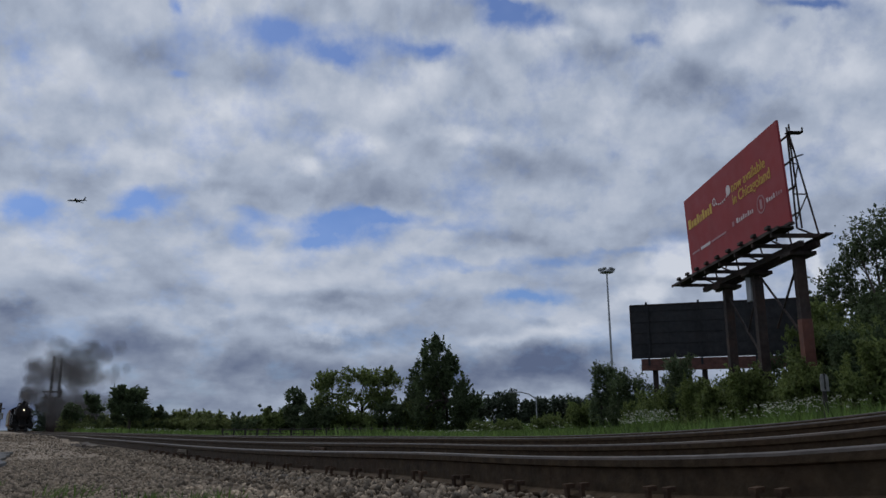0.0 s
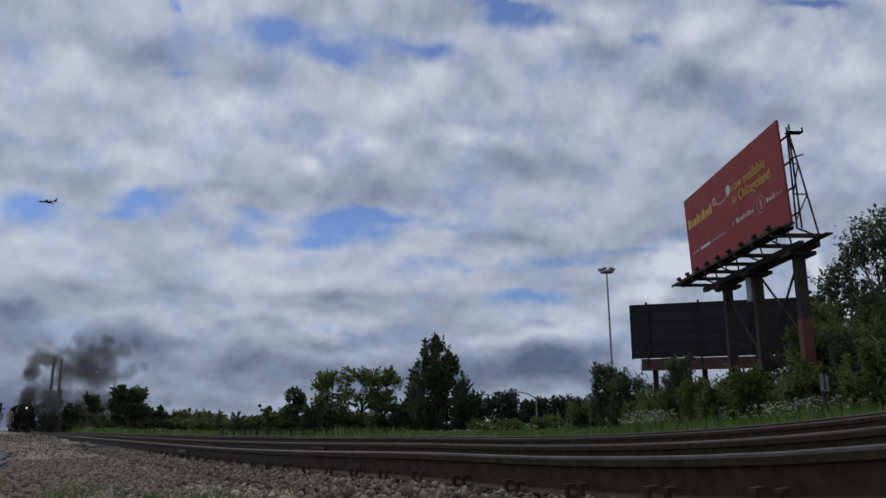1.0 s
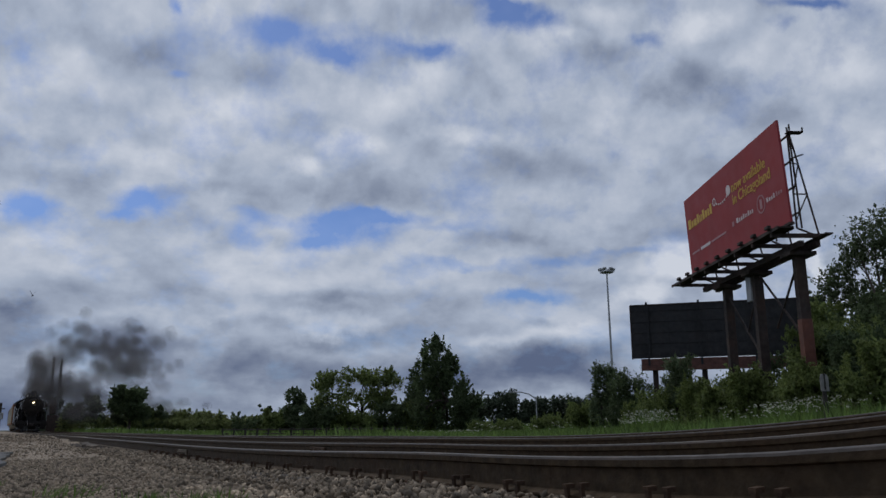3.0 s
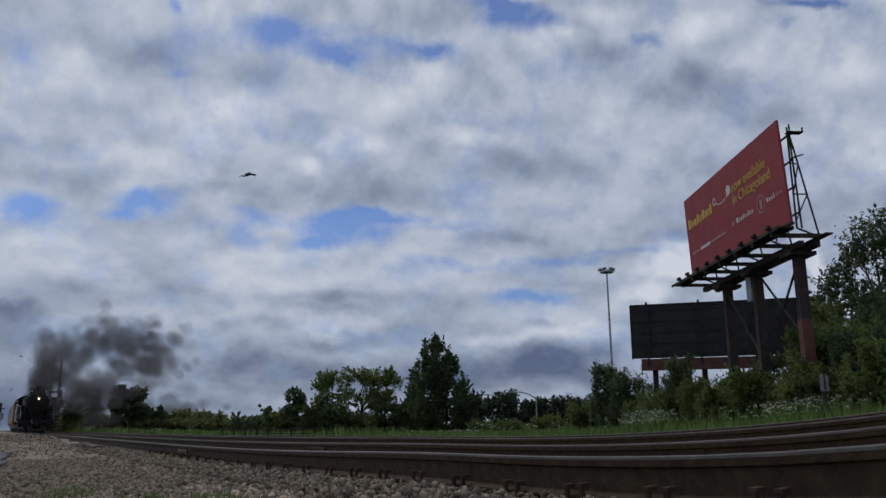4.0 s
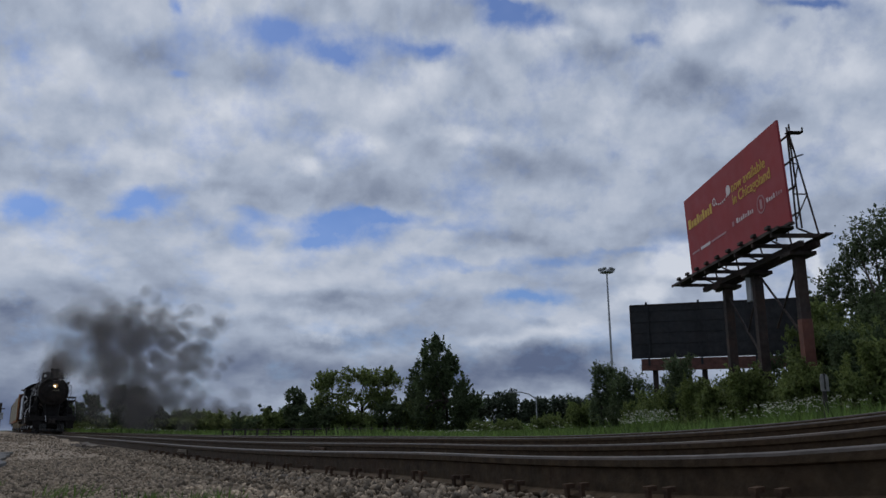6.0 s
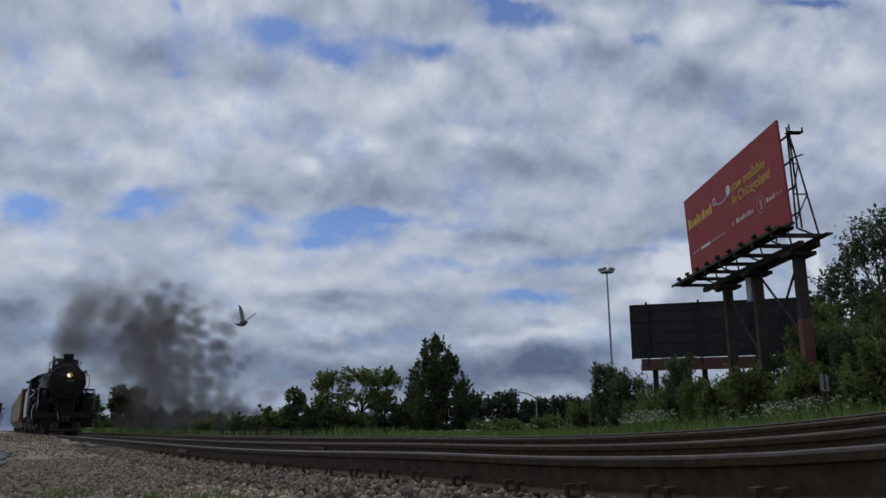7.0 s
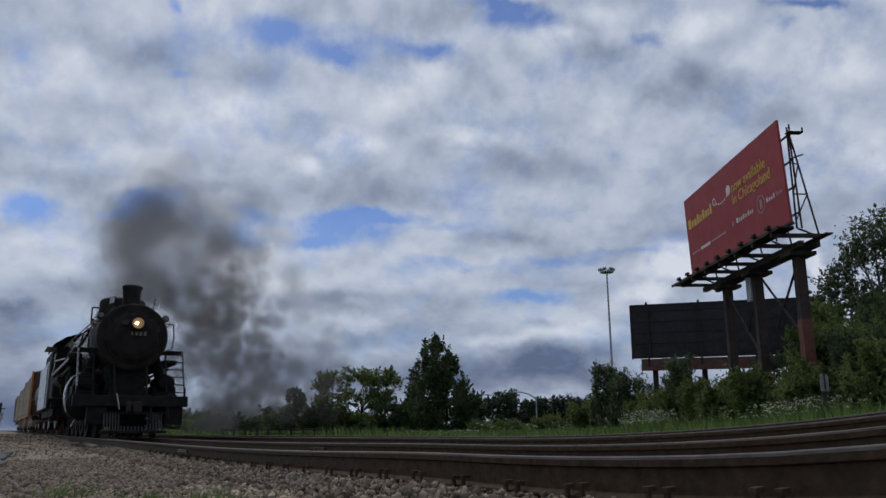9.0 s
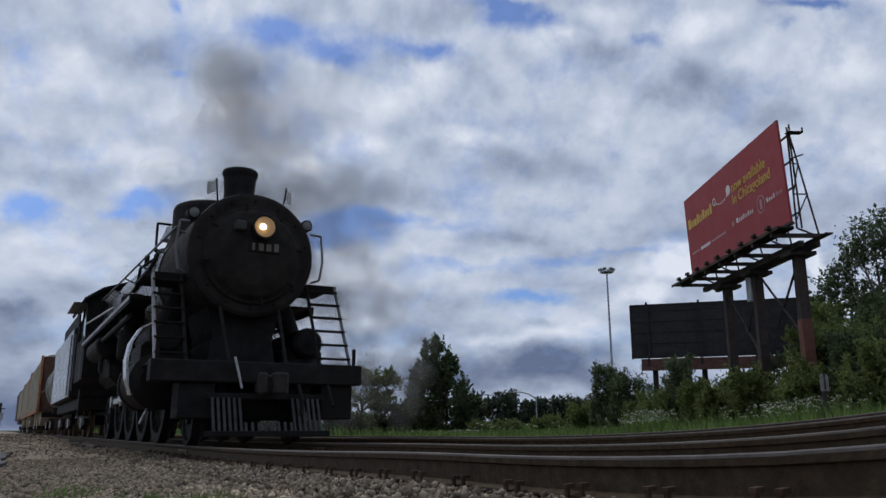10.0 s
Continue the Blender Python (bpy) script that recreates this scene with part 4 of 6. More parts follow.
# ---- billboards ----
def build_billboard():
    """The red roadside sign: a poster face on a steel back frame and three posts."""
    # local x runs along the face from its far end, y is towards the viewer's side, z up
    L, Hh, Z0 = 11.4, 4.27, 8.0
    top = empty("billboard", Matrix.Translation((13.34, 41.49, 0)) @ pose(0, 0, 0, 0, 0, -88.14), "large faded red advertising billboard on three rusty steel posts", "billboard")
    face = part("poster", boxes(((L / 2, -0.0, Z0 + Hh / 2), (L, 0.10, Hh)), bevel=0.01), BILL_RED, top, "faded red printed poster panel")
    for i in range(12):
        part("back_stringer", boxes(((0.4 + i * 0.96, 0.13, Z0 + Hh / 2), (0.08, 0.16, Hh))), FRAME_STEEL, face)
    part("poster_edge", boxes(((L / 2, -0.02, Z0 - 0.06), (L + 0.1, 0.2, 0.1))), FRAME_STEEL, face)
    # a-frames behind the face
    for x in (0.6, 3.4, 6.2, 9.0, L - 0.15):
        legs = [((x, 0.25, Z0 - 0.1), (x, 0.25, Z0 + Hh - 0.15)), ((x, 0.3, Z0 + Hh - 0.3), (x, 1.12, Z0 - 0.45)), ((x, 0.25, Z0 - 0.1), (x, 1.12, Z0 - 0.45)), ((x, 0.45, Z0 - 0.1), (x, 0.32, Z0 + Hh - 0.3))]
        ties = [((x, 0.25, Z0 + 1.3), (x, 0.81, Z0 + 1.3)), ((x, 0.25, Z0 + 2.6), (x, 0.56, Z0 + 2.55)), ((x, 0.81, Z0 + 1.3), (x, 0.25, Z0 + 0.2)), ((x, 0.56, Z0 + 2.55), (x, 0.25, Z0 + 1.3)), ((x, 0.25, Z0 + 3.3), (x, 0.43, Z0 + 3.3))]
        bm = rods(legs, 0.042, 6)
        for a, b in ties:
            rod(bm, a, b, 0.028, 6)
        part("back_truss", bm, FRAME_STEEL, top)
    part("top_arm", boxes(((L - 0.05, 0.48, Z0 + Hh - 0.42), (0.3, 0.62, 0.05)), ((L - 0.05, 0.30, Z0 + Hh - 0.30), (0.05, 0.05, 0.5)), ((L + 0.05, 0.78, Z0 + Hh - 0.34), (0.05, 0.05, 0.22))), FRAME_STEEL, top)
    part("side_arm", rods([((L - 0.1, 0.2, Z0 + 2.75), (L + 0.05, 0.72, Z0 + 2.9))], 0.03, 6), FRAME_STEEL, top)
    part("back_rail", rods([((0, 0.3, Z0 + h), (L, 0.3, Z0 + h)) for h in (0.5, 1.6, 2.7, 3.8)], 0.05, 6), FRAME_STEEL, top)
    # catwalks and outriggers
    part("catwalk", boxes(((L / 2 - 0.3, -0.52, Z0 - 0.22), (L + 1.6, 0.62, 0.05)), ((L / 2 - 0.3, -0.82, Z0 - 0.24), (L + 1.6, 0.05, 0.13)), ((L / 2 - 0.3, -0.22, Z0 - 0.24), (L + 1.6, 0.05, 0.13))), FRAME_STEEL, top, "dark walkway below the poster")
    for i in range(9):
        part("lamp_arm", boxes(((0.3 + i * 1.36, -0.66, Z0 - 0.15), (0.16, 0.5, 0.08)), ((0.3 + i * 1.36, -0.9, Z0 - 0.09), (0.34, 0.14, 0.14)), bevel=0.02), FRAME_STEEL, top)
    part("rear_catwalk", boxes(((L / 2 + 0.3, 1.12, Z0 - 0.48), (L + 0.6, 0.3, 0.06))), FRAME_STEEL, top)
    for i in range(7):
        x = 0.3 + i * (L - 0.4) / 6
        part("outrigger", boxes(((x, 0.2, Z0 - 0.42), (0.12, 2.1, 0.16))), FRAME_STEEL, top)
    part("beam", boxes(((L / 2, 0.45, Z0 - 0.68), (L - 0.6, 0.2, 0.24)), ((L / 2, 1.1, Z0 - 0.68), (L - 0.6, 0.2, 0.24))), FRAME_STEEL, top, "heavy carrying beams")
    for x, low in ((2.5, False), (6.0, False), (10.05, True)):
        base = rise(14.2, 41 - x) - 0.6
        post = part("post", boxes(((x, 0.78, (base + Z0 - 0.9) / 2), (0.34, 0.40, Z0 - 0.9 - base)), ((x, 0.78, Z0 - 0.92), (0.9, 1.1, 0.16)), bevel=0.01), FRAME_STEEL, top, "rusty steel post")
        if low:
            part("paint_band", boxes(((x, 0.78, (base + 4.45) / 2), (0.37, 0.43, 4.45 - base))), POST_RED, post, "red-oxide painted lower post")
    part("meter_panel", boxes(((5.1, 0.78, 6.55), (0.5, 0.12, 1.2)), bevel=0.01), GALV, top, "pale grey service panel")
    part("brace", rods([((2.5, 0.78, 6.6), (6.0, 0.78, 3.2)), ((6.0, 0.78, 7.2), (10.05, 0.78, 3.6)), ((10.05, 0.78, 6.9), (7.6, 0.78, 4.4)), ((6.0, 0.78, 6.5), (4.6, 0.78, 4.6))], 0.05, 6), FRAME_STEEL, top)

    # the face leans out a little and climbs to its near end
    face.matrix_local = Matrix.Translation((0, 0, Z0)) @ pose(0, 0, 0, 2.2, -0.65, 0) @ Matrix.Translation((0, 0, -Z0))

    def word_mesh(words, size):
        cu = bpy.data.curves.new("lettering", "FONT")
        cu.body, cu.size, cu.extrude, cu.offset = words, size, 0.006, 0.003
        ob = new("lettering", cu)
        dg = bpy.context.evaluated_depsgraph_get()
        me = bpy.data.meshes.new_from_object(ob.evaluated_get(dg))
        bpy.data.objects.remove(ob)
        return me

    def reach(me):
        return max(v.co.x for v in me.vertices)

    def sign_text(words, x, z, size, mat):
        """One line of print, each word a mesh of its own."""
        said = []
        for w in words.split():
            said.append(w)
            me = word_mesh(w, size)
            start = reach(word_mesh(" ".join(said), size)) - reach(me)
            me.materials.clear()
            me.materials.append(mat)
            t = new("lettering", me)
            t.parent = face
            t.matrix_local = Matrix.Translation((x + start, -0.062, z)) @ pose(0, 0, 0, 90, 0, 0)

    sign_text("now available", 6.3, Z0 + 2.78, 0.68, BILL_YELLOW)
    sign_text("in Chicagoland", 6.3, Z0 + 2.2, 0.68, BILL_YELLOW)

    def word(x0, z, widths, h, mat):
        """A name set as a row of plain bars."""
        x = x0
        for k, w in enumerate(widths):
            hh = h * (1.0 if k % 3 == 0 else 0.72)
            part("print_bar", boxes(((x + w / 2, -0.058, z + hh / 2), (w, 0.012, hh))), mat, face)
            x += w + 0.10

    word(0.35, Z0 + 2.55, (0.40, 0.24, 0.38, 0.26, 0.12, 0.12, 0.26, 0.26, 0.2, 0.26), 0.5, BILL_YELLOW)
    word(6.45, Z0 + 1.28, (0.2, 0.1, 0.15, 0.11, 0.06, 0.06, 0.11, 0.11, 0.1), 0.22, BILL_WHITE)
    word(9.65, Z0 + 1.30, (0.13, 0.12, 0.1, 0.1), 0.2, BILL_WHITE)
    word(10.55, Z0 + 1.30, (0.1, 0.12, 0.1), 0.2, BILL_PALE)
    part("print_bar", boxes(((1.0, -0.058, Z0 + 1.22), (1.1, 0.012, 0.10))), BILL_PALE, face)
    part("print_bar", boxes(((2.4, -0.058, Z0 + 1.22), (1.3, 0.012, 0.15))), BILL_WHITE, face)
    part("print_bar", boxes(((4.2, -0.058, Z0 + 1.22), (1.9, 0.012, 0.10))), BILL_PALE, face)
    part("print_shape", boxes(((6.05, -0.058, Z0 + 1.36), (0.22, 0.012, 0.22))), BILL_PALE, face)
    part("print_ring", lathe([(0.20, -0.055), (0.20, -0.066), (0.13, -0.066), (0.13, -0.055), (0.20, -0.055)], "Y", 20, (4.15, 0, Z0 + 2.98)), BILL_WHITE, face)
    part("print_ring", lathe([(0.40, -0.055), (0.40, -0.066), (0.34, -0.066), (0.34, -0.055), (0.40, -0.055)], "Y", 24, (9.1, 0, Z0 + 1.40)), BILL_PALE, face)
    part("print_shape", boxes(((9.1, -0.058, Z0 + 1.40), (0.2, 0.012, 0.4))), BILL_PALE, face)
    part("print_pin", lathe([(0.02, -0.055), (0.25, -0.055), (0.25, -0.066), (0.02, -0.066)], "Y", 20, (5.95, 0, Z0 + 3.02)), BILL_WHITE, face)
    for i in range(6):
        u = i / 5
        part("print_dot", lathe([(0.01, -0.055), (0.06, -0.055), (0.06, -0.066), (0.01, -0.066)], "Y", 10, (4.45 + i * 0.25, 0, Z0 + 2.68 + 0.12 * (2 * u - 1) ** 2)), BILL_WHITE, face)


def build_back_sign():
    a, b = Vector((14.8, 62.0, 0)), Vector((28.2, 57.8, 0))
    d = b - a
    top = empty("sign_board", Matrix.Translation(a) @ Matrix.Rotation(math.atan2(d.y, d.x), 4, "Z"), "dark unlit back of a second billboard beyond the bushes", "billboard")
    L, Z0, Hh = d.length, 5.5, 4.1
    for i in range(10):
        part("panel", boxes(((L * (i + 0.5) / 10, 0, Z0 + Hh / 2), (L / 10 - 0.006, 0.08, Hh)), bevel=0.01), BACK_PANEL, top)
    part("backing", boxes(((L / 2, 0.06, Z0 + Hh / 2), (L - 0.05, 0.03, Hh - 0.05))), BACK_PANEL, top)
    for i in range(5):
        part("girt", boxes(((L / 2, -0.06, Z0 + 0.3 + i * 0.85), (L, 0.04, 0.07))), BACK_PANEL, top)
    for i in range(4):
        part("upright", boxes(((1.2 + i * (L - 2.4) / 3, -0.22, Z0 + Hh / 2 - 0.2), (0.16, 0.14, Hh + 0.9))), BACK_PANEL, top)
    part("frame_edge", boxes(((L / 2, 0, Z0 + Hh + 0.05), (L + 0.1, 0.2, 0.1)), ((-0.05, 0, Z0 + Hh / 2), (0.1, 0.2, Hh + 0.1))), FRAME_STEEL, top)
    part("walkway", boxes(((L / 2 + 0.2, -0.3, Z0 - 0.92), (L - 0.8, 0.6, 0.06)), ((L / 2 + 0.2, -0.62, Z0 - 0.78), (L - 0.8, 0.05, 0.34)), ((L / 2 + 0.2, -0.12, Z0 - 0.30), (L - 0.8, 0.05, 0.50)), ((L / 2 + 0.2, -0.06, Z0 - 0.6), (L - 0.8, 0.04, 0.6))), TRIM_WOOD, top, "dull red walkway boards")
    for i in range(4):
        part("post", boxes(((1.6 + i * (L - 3.2) / 3, 0.1, Z0 / 2 - 0.6), (0.4, 0.4, Z0 + 1.0))), FRAME_STEEL, top)


# ---- poles ----
def build_floodlight_mast():
    top = empty("floodlight_mast", pose(21.2, 100, 0), "tall slender grey mast with a ring of floodlights", "light mast")
    bm = bmesh.new()
    rod(bm, (0, 0, -0.5), (-0.15, 0, 20.0), 0.18, 14, 0.10)
    part("pole", bm, GALV, top)
    part("ring", lathe([(0.75, 19.75), (0.85, 19.75), (0.85, 19.9), (0.75, 19.9)], "Z", 20, (-0.15, 0, 0)), GALV, top)
    part("cross_arm", rods([((-1.05, 0, 19.8), (0.75, 0, 19.8)), ((-0.15, -0.9, 19.8), (-0.15, 0.9, 19.8))], 0.05), GALV, top)
    for i in range(6):
        a = i * math.pi / 3
        bm = bmesh.new()
        box(bm, (0, 0, 0), (0.42, 0.5, 0.36), 0.06, Matrix.Translation((-0.15 + math.cos(a) * 0.85, math.sin(a) * 0.85, 20.15)) @ pose(0, 0, 0, 0, 25, math.degrees(a)))
        part("floodlight", bm, GALV, top)


def build_street_lamp(x, y, arm, h, label):
    top = empty("street_lamp", pose(x, y, rise(x, y) - 0.8), label, "street lamp", "street lamps")
    bm = bmesh.new()
    rod(bm, (0, 0, -0.5), (0, 0, h), 0.14, 10, 0.09)
    part("pole", bm, GALV, top)
    pts = [(0, 0, h - 0.4), (arm * 0.3, 0, h + 0.55), (arm * 0.65, 0, h + 0.95), (arm, 0, h + 0.95)]
    part("arm", rods(list(zip(pts, pts[1:])), 0.12), GALV, top)
    part("lamp_head", boxes(((arm * 1.06, 0, h + 0.88), (0.95, 0.36, 0.2)), bevel=0.06), GALV, top)


def build_signal():
    """The tall trackside signal mast with a bracket arm."""
    top = empty("railway_signal", pose(-80.2, 165.4, -0.4) @ Matrix.Diagonal((1.32, 1.32, 1.32, 1)), "tall dark railway signal mast with ladder and bracket", "railway signal")
    part("mast", boxes(((-0.5, 0, 5.8), (0.36, 0.30, 12.0)), ((0.75, 0, 5.8), (0.36, 0.30, 11.4)), bevel=0.02), MAST_STEEL, top)
    for i in range(9):
        part("rung", rods([((-0.5, 0, 6.4 + i * 0.62), (0.75, 0, 6.4 + i * 0.62))], 0.035, 6), MAST_STEEL, top)
    part("bracket", boxes(((-0.4, 0, 6.3), (2.6, 0.7, 0.25)), ((1.1, 0, 6.0), (0.4, 0.4, 1.2)), bevel=0.03), FRAME_STEEL, top)
    part("bracket_strut", rods([((-1.6, 0, 6.3), (-0.4, 0, 4.6))], 0.09), FRAME_STEEL, top)
    part("cabinet", boxes(((0.3, 0, 1.3), (1.6, 1.0, 2.9)), ((0.2, 0, 4.2), (1.0, 0.6, 2.6)), bevel=0.05), FRAME_STEEL, top)
    for i in range(2):
        part("signal_head", lathe([(0.03, -0.3), (0.38, -0.3), (0.38, 0.1), (0.03, 0.1)], "Y", 18, (-0.9, -0.3, 4.3 + i * 1.1)), FRAME_STEEL, top)


def build_far_pole(x, y, h, label):
    top = empty("utility_pole", pose(x, y, -0.4), label, "utility pole")
    part("pole", rods([((0, 0, -0.4), (0, 0, h))], 0.22), FENCE_WOOD, top)
    part("cross_arm", boxes(((0, 0, h - 1.2), (1.6, 0.15, 0.2))), FENCE_WOOD, top)
    part("box", boxes(((0.2, 0, h - 2.6), (0.7, 0.5, 1.3)), bevel=0.04), GALV, top)


def build_fence():
    top = empty("fence", pose(0, 72, 0), "low dark timber post-and-rail fence in the grass", "fence")
    n = 17
    for i in range(n):
        x = -19.6 + i * 1.02
        z = ground_height(x, 72)
        lean = 4 * math.sin(i * 2.3)
        bm = bmesh.new()
        box(bm, (0, 0, 0), (0.15, 0.15, 1.4), 0.01, pose(x, 0, z + 0.2, 0, lean, 0))
        part("post", bm, FENCE_WOOD, top)
        if i < n - 1:
            z2 = ground_height(x + 1.02, 72)
            for h in (0.05, 0.4, 0.75):
                bm = bmesh.new()
                rod(bm, (x, 0.08, z + h), (x + 1.02, 0.08, z2 + h), 0.05, 5)
                part("rail", bm, FENCE_WOOD, top)


def build_marker():
    z = rise(9.5, 20)
    top = empty("trackside_marker", pose(9.5, 20, z - 0.25), "weathered white rounded trackside marker board on a short stake", "marker post")
    prof = [(-0.10, 0.72), (-0.10, 1.06), (-0.07, 1.13), (0, 1.16), (0.07, 1.13), (0.10, 1.06), (0.10, 0.72)]
    part("board", prism(prof, -0.02, 0.02), MARKER, top)
    part("stake", boxes(((0, 0.05, 0.4), (0.09, 0.06, 1.5))), FENCE_WOOD, top)
    part("stripe", boxes(((0, -0.025, 0.95), (0.04, 0.008, 0.4))), FENCE_WOOD, top)


build_billboard()
build_back_sign()
build_floodlight_mast()
build_street_lamp(18.4, 160, -4.6, 7.0, "far galvanised street lamp with a long curved arm")
build_street_lamp(4.6, 160, 4.4, 6.6, "far galvanised street lamp with a long curved arm")
build_signal()
build_far_pole(-87.8, 160, 6.0, "distant dark pole with a box beside the line")
build_fence()
build_marker()


# ---- trees and meadow ----
def lobes_from(rng, w, h0, h1, n, d=None, taper=0.0, tall=1.0):
    """A heap of lobes over a width, between two heights."""
    out = []
    for i in range(n):
        u = rng.random()
        z = h0 + (h1 - h0) * u
        half = w / 2 * (1 - taper * u)
        r = (0.11 + 0.13 * rng.random()) * min(w, h1 - h0 + 1) * (1 - 0.45 * taper * u)
        out.append((rng.uniform(-1, 1) * max(0.05, half - r * 0.5), rng.uniform(-1, 1) * (d or half) * 0.6, min(z, h1 - r * rng.uniform(0.3, 1.1)), r * rng.uniform(0.8, 1.3) / tall ** 0.7, r / tall ** 0.7, r * rng.uniform(0.7, 1.2) * tall))
    return out


def plant(name, seed, x, y, w, h, count, leaf, mat, label, category="tree", h0=0.25, n=16, taper=0.3, trunk=0.15, droop=0.0, group="", tall=1.0):
    rng = np.random.default_rng(seed)
    base = (x, y, ground_height(x, y) - 0.05)
    return tree(name, seed, base, h, lobes_from(rng, w, h * h0, h, round(n * 1.7 * tall), taper=taper, tall=tall), round(count * 1.5), leaf, mat, label, category, trunk, droop, group=group)


def build_trees():
    dark, mid, olive, far = LEAF_DARK, LEAF_MID, LEAF_OLIVE, LEAF_FAR
    # the tall pointed tree
    rng = np.random.default_rng(3)
    lob = []
    for i in range(52):
        u = i / 51
        half = 4.3 * (1 - u) ** 0.5 + 0.1
        r = 1.15 * (1 - 0.6 * u) * rng.uniform(0.75, 1.25)
        a = i * 2.4
        q = (0.35 + 0.75 * rng.random()) * max(0.0, half - r * 0.35)
        lob.append((math.cos(a) * q - 0.4 * u, math.sin(a) * q, 1.1 + 8.9 * u, r * 0.72, r * 0.72, r * 1.6))
    tree("tree", 3, (-0.6, 85, -0.5), 11, lob, 24000, 0.16, dark, "tall dark green pointed tree standing above the hedge", droop=-0.9, trunk_r=0.25, forks=12)
    # the row of airy trees beside it
    for k, (x, w, h, lab) in enumerate(((-11.9, 4.4, 6.6, "airy green tree with sky showing between its limbs"), (-8.9, 4.2, 7.2, "airy green tree with sky showing between its limbs"), (-6.3, 3.8, 6.9, "airy green tree with sky showing between its limbs"))):
        plant("tree", 20 + k, x, 85 + k, w, h, 2700, 0.15, mid, lab, h0=0.42, n=12, taper=0.1, trunk=0.16, group="trees by the fence")
    plant("tree", 31, -15.6, 85, 3.6, 5.0, 3600, 0.14, olive, "thin silvery green young tree", h0=0.3, n=10, taper=0.5, trunk=0.1)
    for k, (x, w, h) in enumerate(((-13.2, 5, 3.2), (-9.5, 6, 2.4), (-5.2, 5, 3.8), (-3.0, 4, 3.6), (2.6, 3.6, 4.2), (-17.5, 2.4, 2.6))):
        plant("bush", 40 + k, x, 83.5, w, h, 4200, 0.14, mid if k % 2 else dark, "dense green bush at the foot of the trees", "bush", 0.12, 12, 0.2, 0.08, group="bushes by the fence")
    # left of the line: one round tree, then the hedge
    plant("tree", 50, -46.6, 120, 5.8, 6.9, 7000, 0.24, dark, "dark round tree on a bare trunk", h0=0.42, n=16, taper=0.25, trunk=0.28)
    hw = random.Random(8)
    for k in range(16):
        x = -56 + k * 2.75
        h = (4.7 if 4 < k < 8 else 3.7) * hw.uniform(0.75, 1.05) - 0.05 * k
        plant("bush", 60 + k, x, 131 + hw.uniform(-3, 3), 5.6, h, 2600, 0.22, LEAF_HEDGE if k % 3 else mid, "distant green hedge bush", "bush", 0.02, 12, 0.3, 0.1, group="distant hedge")
    for k in range(15):
        x = -58 + k * 2.9
        plant("bush", 230 + k, x, 127 + hw.uniform(-1, 1), 6.0, 2.4 * hw.uniform(0.8, 1.1), 2600, 0.2, LEAF_HEDGE, "low green bush in the distant hedge", "bush", 0.0, 16, 0.1, 0.05, group="distant hedge")
    for k in range(9):
        plant("bush", 250 + k, -20.5 + k * 2.3, 87, 4.2, 2.3 * hw.uniform(0.8, 1.1), 2200, 0.15, mid if k % 2 else dark, "low dense bush behind the fence", "bush", 0.0, 14, 0.1, 0.05, group="bushes by the fence")
    for k, x in enumerate((-22.6, -21.5)):
        plant("tree", 90 + k, x, 100, 1.0, 4.2 - 0.4 * k, 700, 0.16, dark, "slim dark young tree in the hedge", h0=0.2, n=6, taper=0.6, trunk=0.06)
    for k in range(5):
        plant("bush", 95 + k, -58.5 + 3.2 * k, 128, 4.2, 4.6 + 1.4 * (k % 2), 1500, 0.26, dark, "dark trackside bush behind the signal", "bush", 0.1, 8, 0.3, 0.1, group="trackside bushes")
    for k, (x, y, w, h) in enumerate(((-113.5, 231, 8, 8.6), (-109.5, 229, 7, 9.4), (-105, 230, 8, 8.2), (-100, 226, 8, 7.4), (-121, 250, 9, 6.0))):
        plant("tree", 270 + k, x, y, w, h, 2200, 0.34, far, "far dark tree beside the line", h0=0.02, n=12, taper=0.3, trunk=0.2, group="far trees by the line")
    # far tree line
    for k in range(15):
        x = 6 + k * 2.6
        h = 6.6 * (0.85 + 0.3 * hw.random()) + (1.6 if k in (3, 4) else 0) + 0.05 * k
        plant("tree", 110 + k, x, 180 + hw.uniform(-4, 4), 7.0, h, 2200, 0.30, far, "far hazy tree in the woodland edge", h0=0.02, n=12, taper=0.3, trunk=0.15, group="far woodland edge")
    # bushes under and beside the signs
    spec = ((10.4, 52, 2.2, 4.4, olive), (11.8, 50, 3.4, 3.8, dark), (13.4, 46, 2.4, 4.3, olive), (14.6, 50, 4.2, 3.0, mid), (12.7, 40, 2.6, 2.4, mid), (14.2, 38, 3.0, 2.5, olive), (13.2, 34.5, 2.8, 2.4, mid),
            (15.4, 33.5, 2.6, 3.9, mid), (16.8, 33, 3.2, 3.4, dark), (13.4, 30, 2.4, 2.2, mid), (15.4, 30, 2.8, 2.7, dark), (17.2, 30, 3.0, 3.3, mid), (14.2, 26.5, 2.4, 2.5, mid), (15.8, 27, 2.8, 2.9, dark),
            (9.3, 55, 2.6, 1.9, mid), (7.6, 60, 3, 1.3, mid), (10.8, 44, 2.6, 1.5, mid), (12.2, 46, 3, 2.1, mid), (5.2, 66, 3, 1.2, mid), (3.4, 70, 3, 1.1, mid), (12.0, 36, 2.2, 1.6, mid), (16.6, 38, 3.2, 3.2, dark), (18.4, 36, 3.4, 4.2, mid))
    for k, (x, y, w, h, mat) in enumerate(spec):
        plant("bush", 140 + k, x, y, w, h, 7000, 0.075, mat, "leafy green bush in the scrub below the billboard", "bush", 0.04, 14, 0.3, 0.06, -0.8, "scrub under the sign", 1.5)
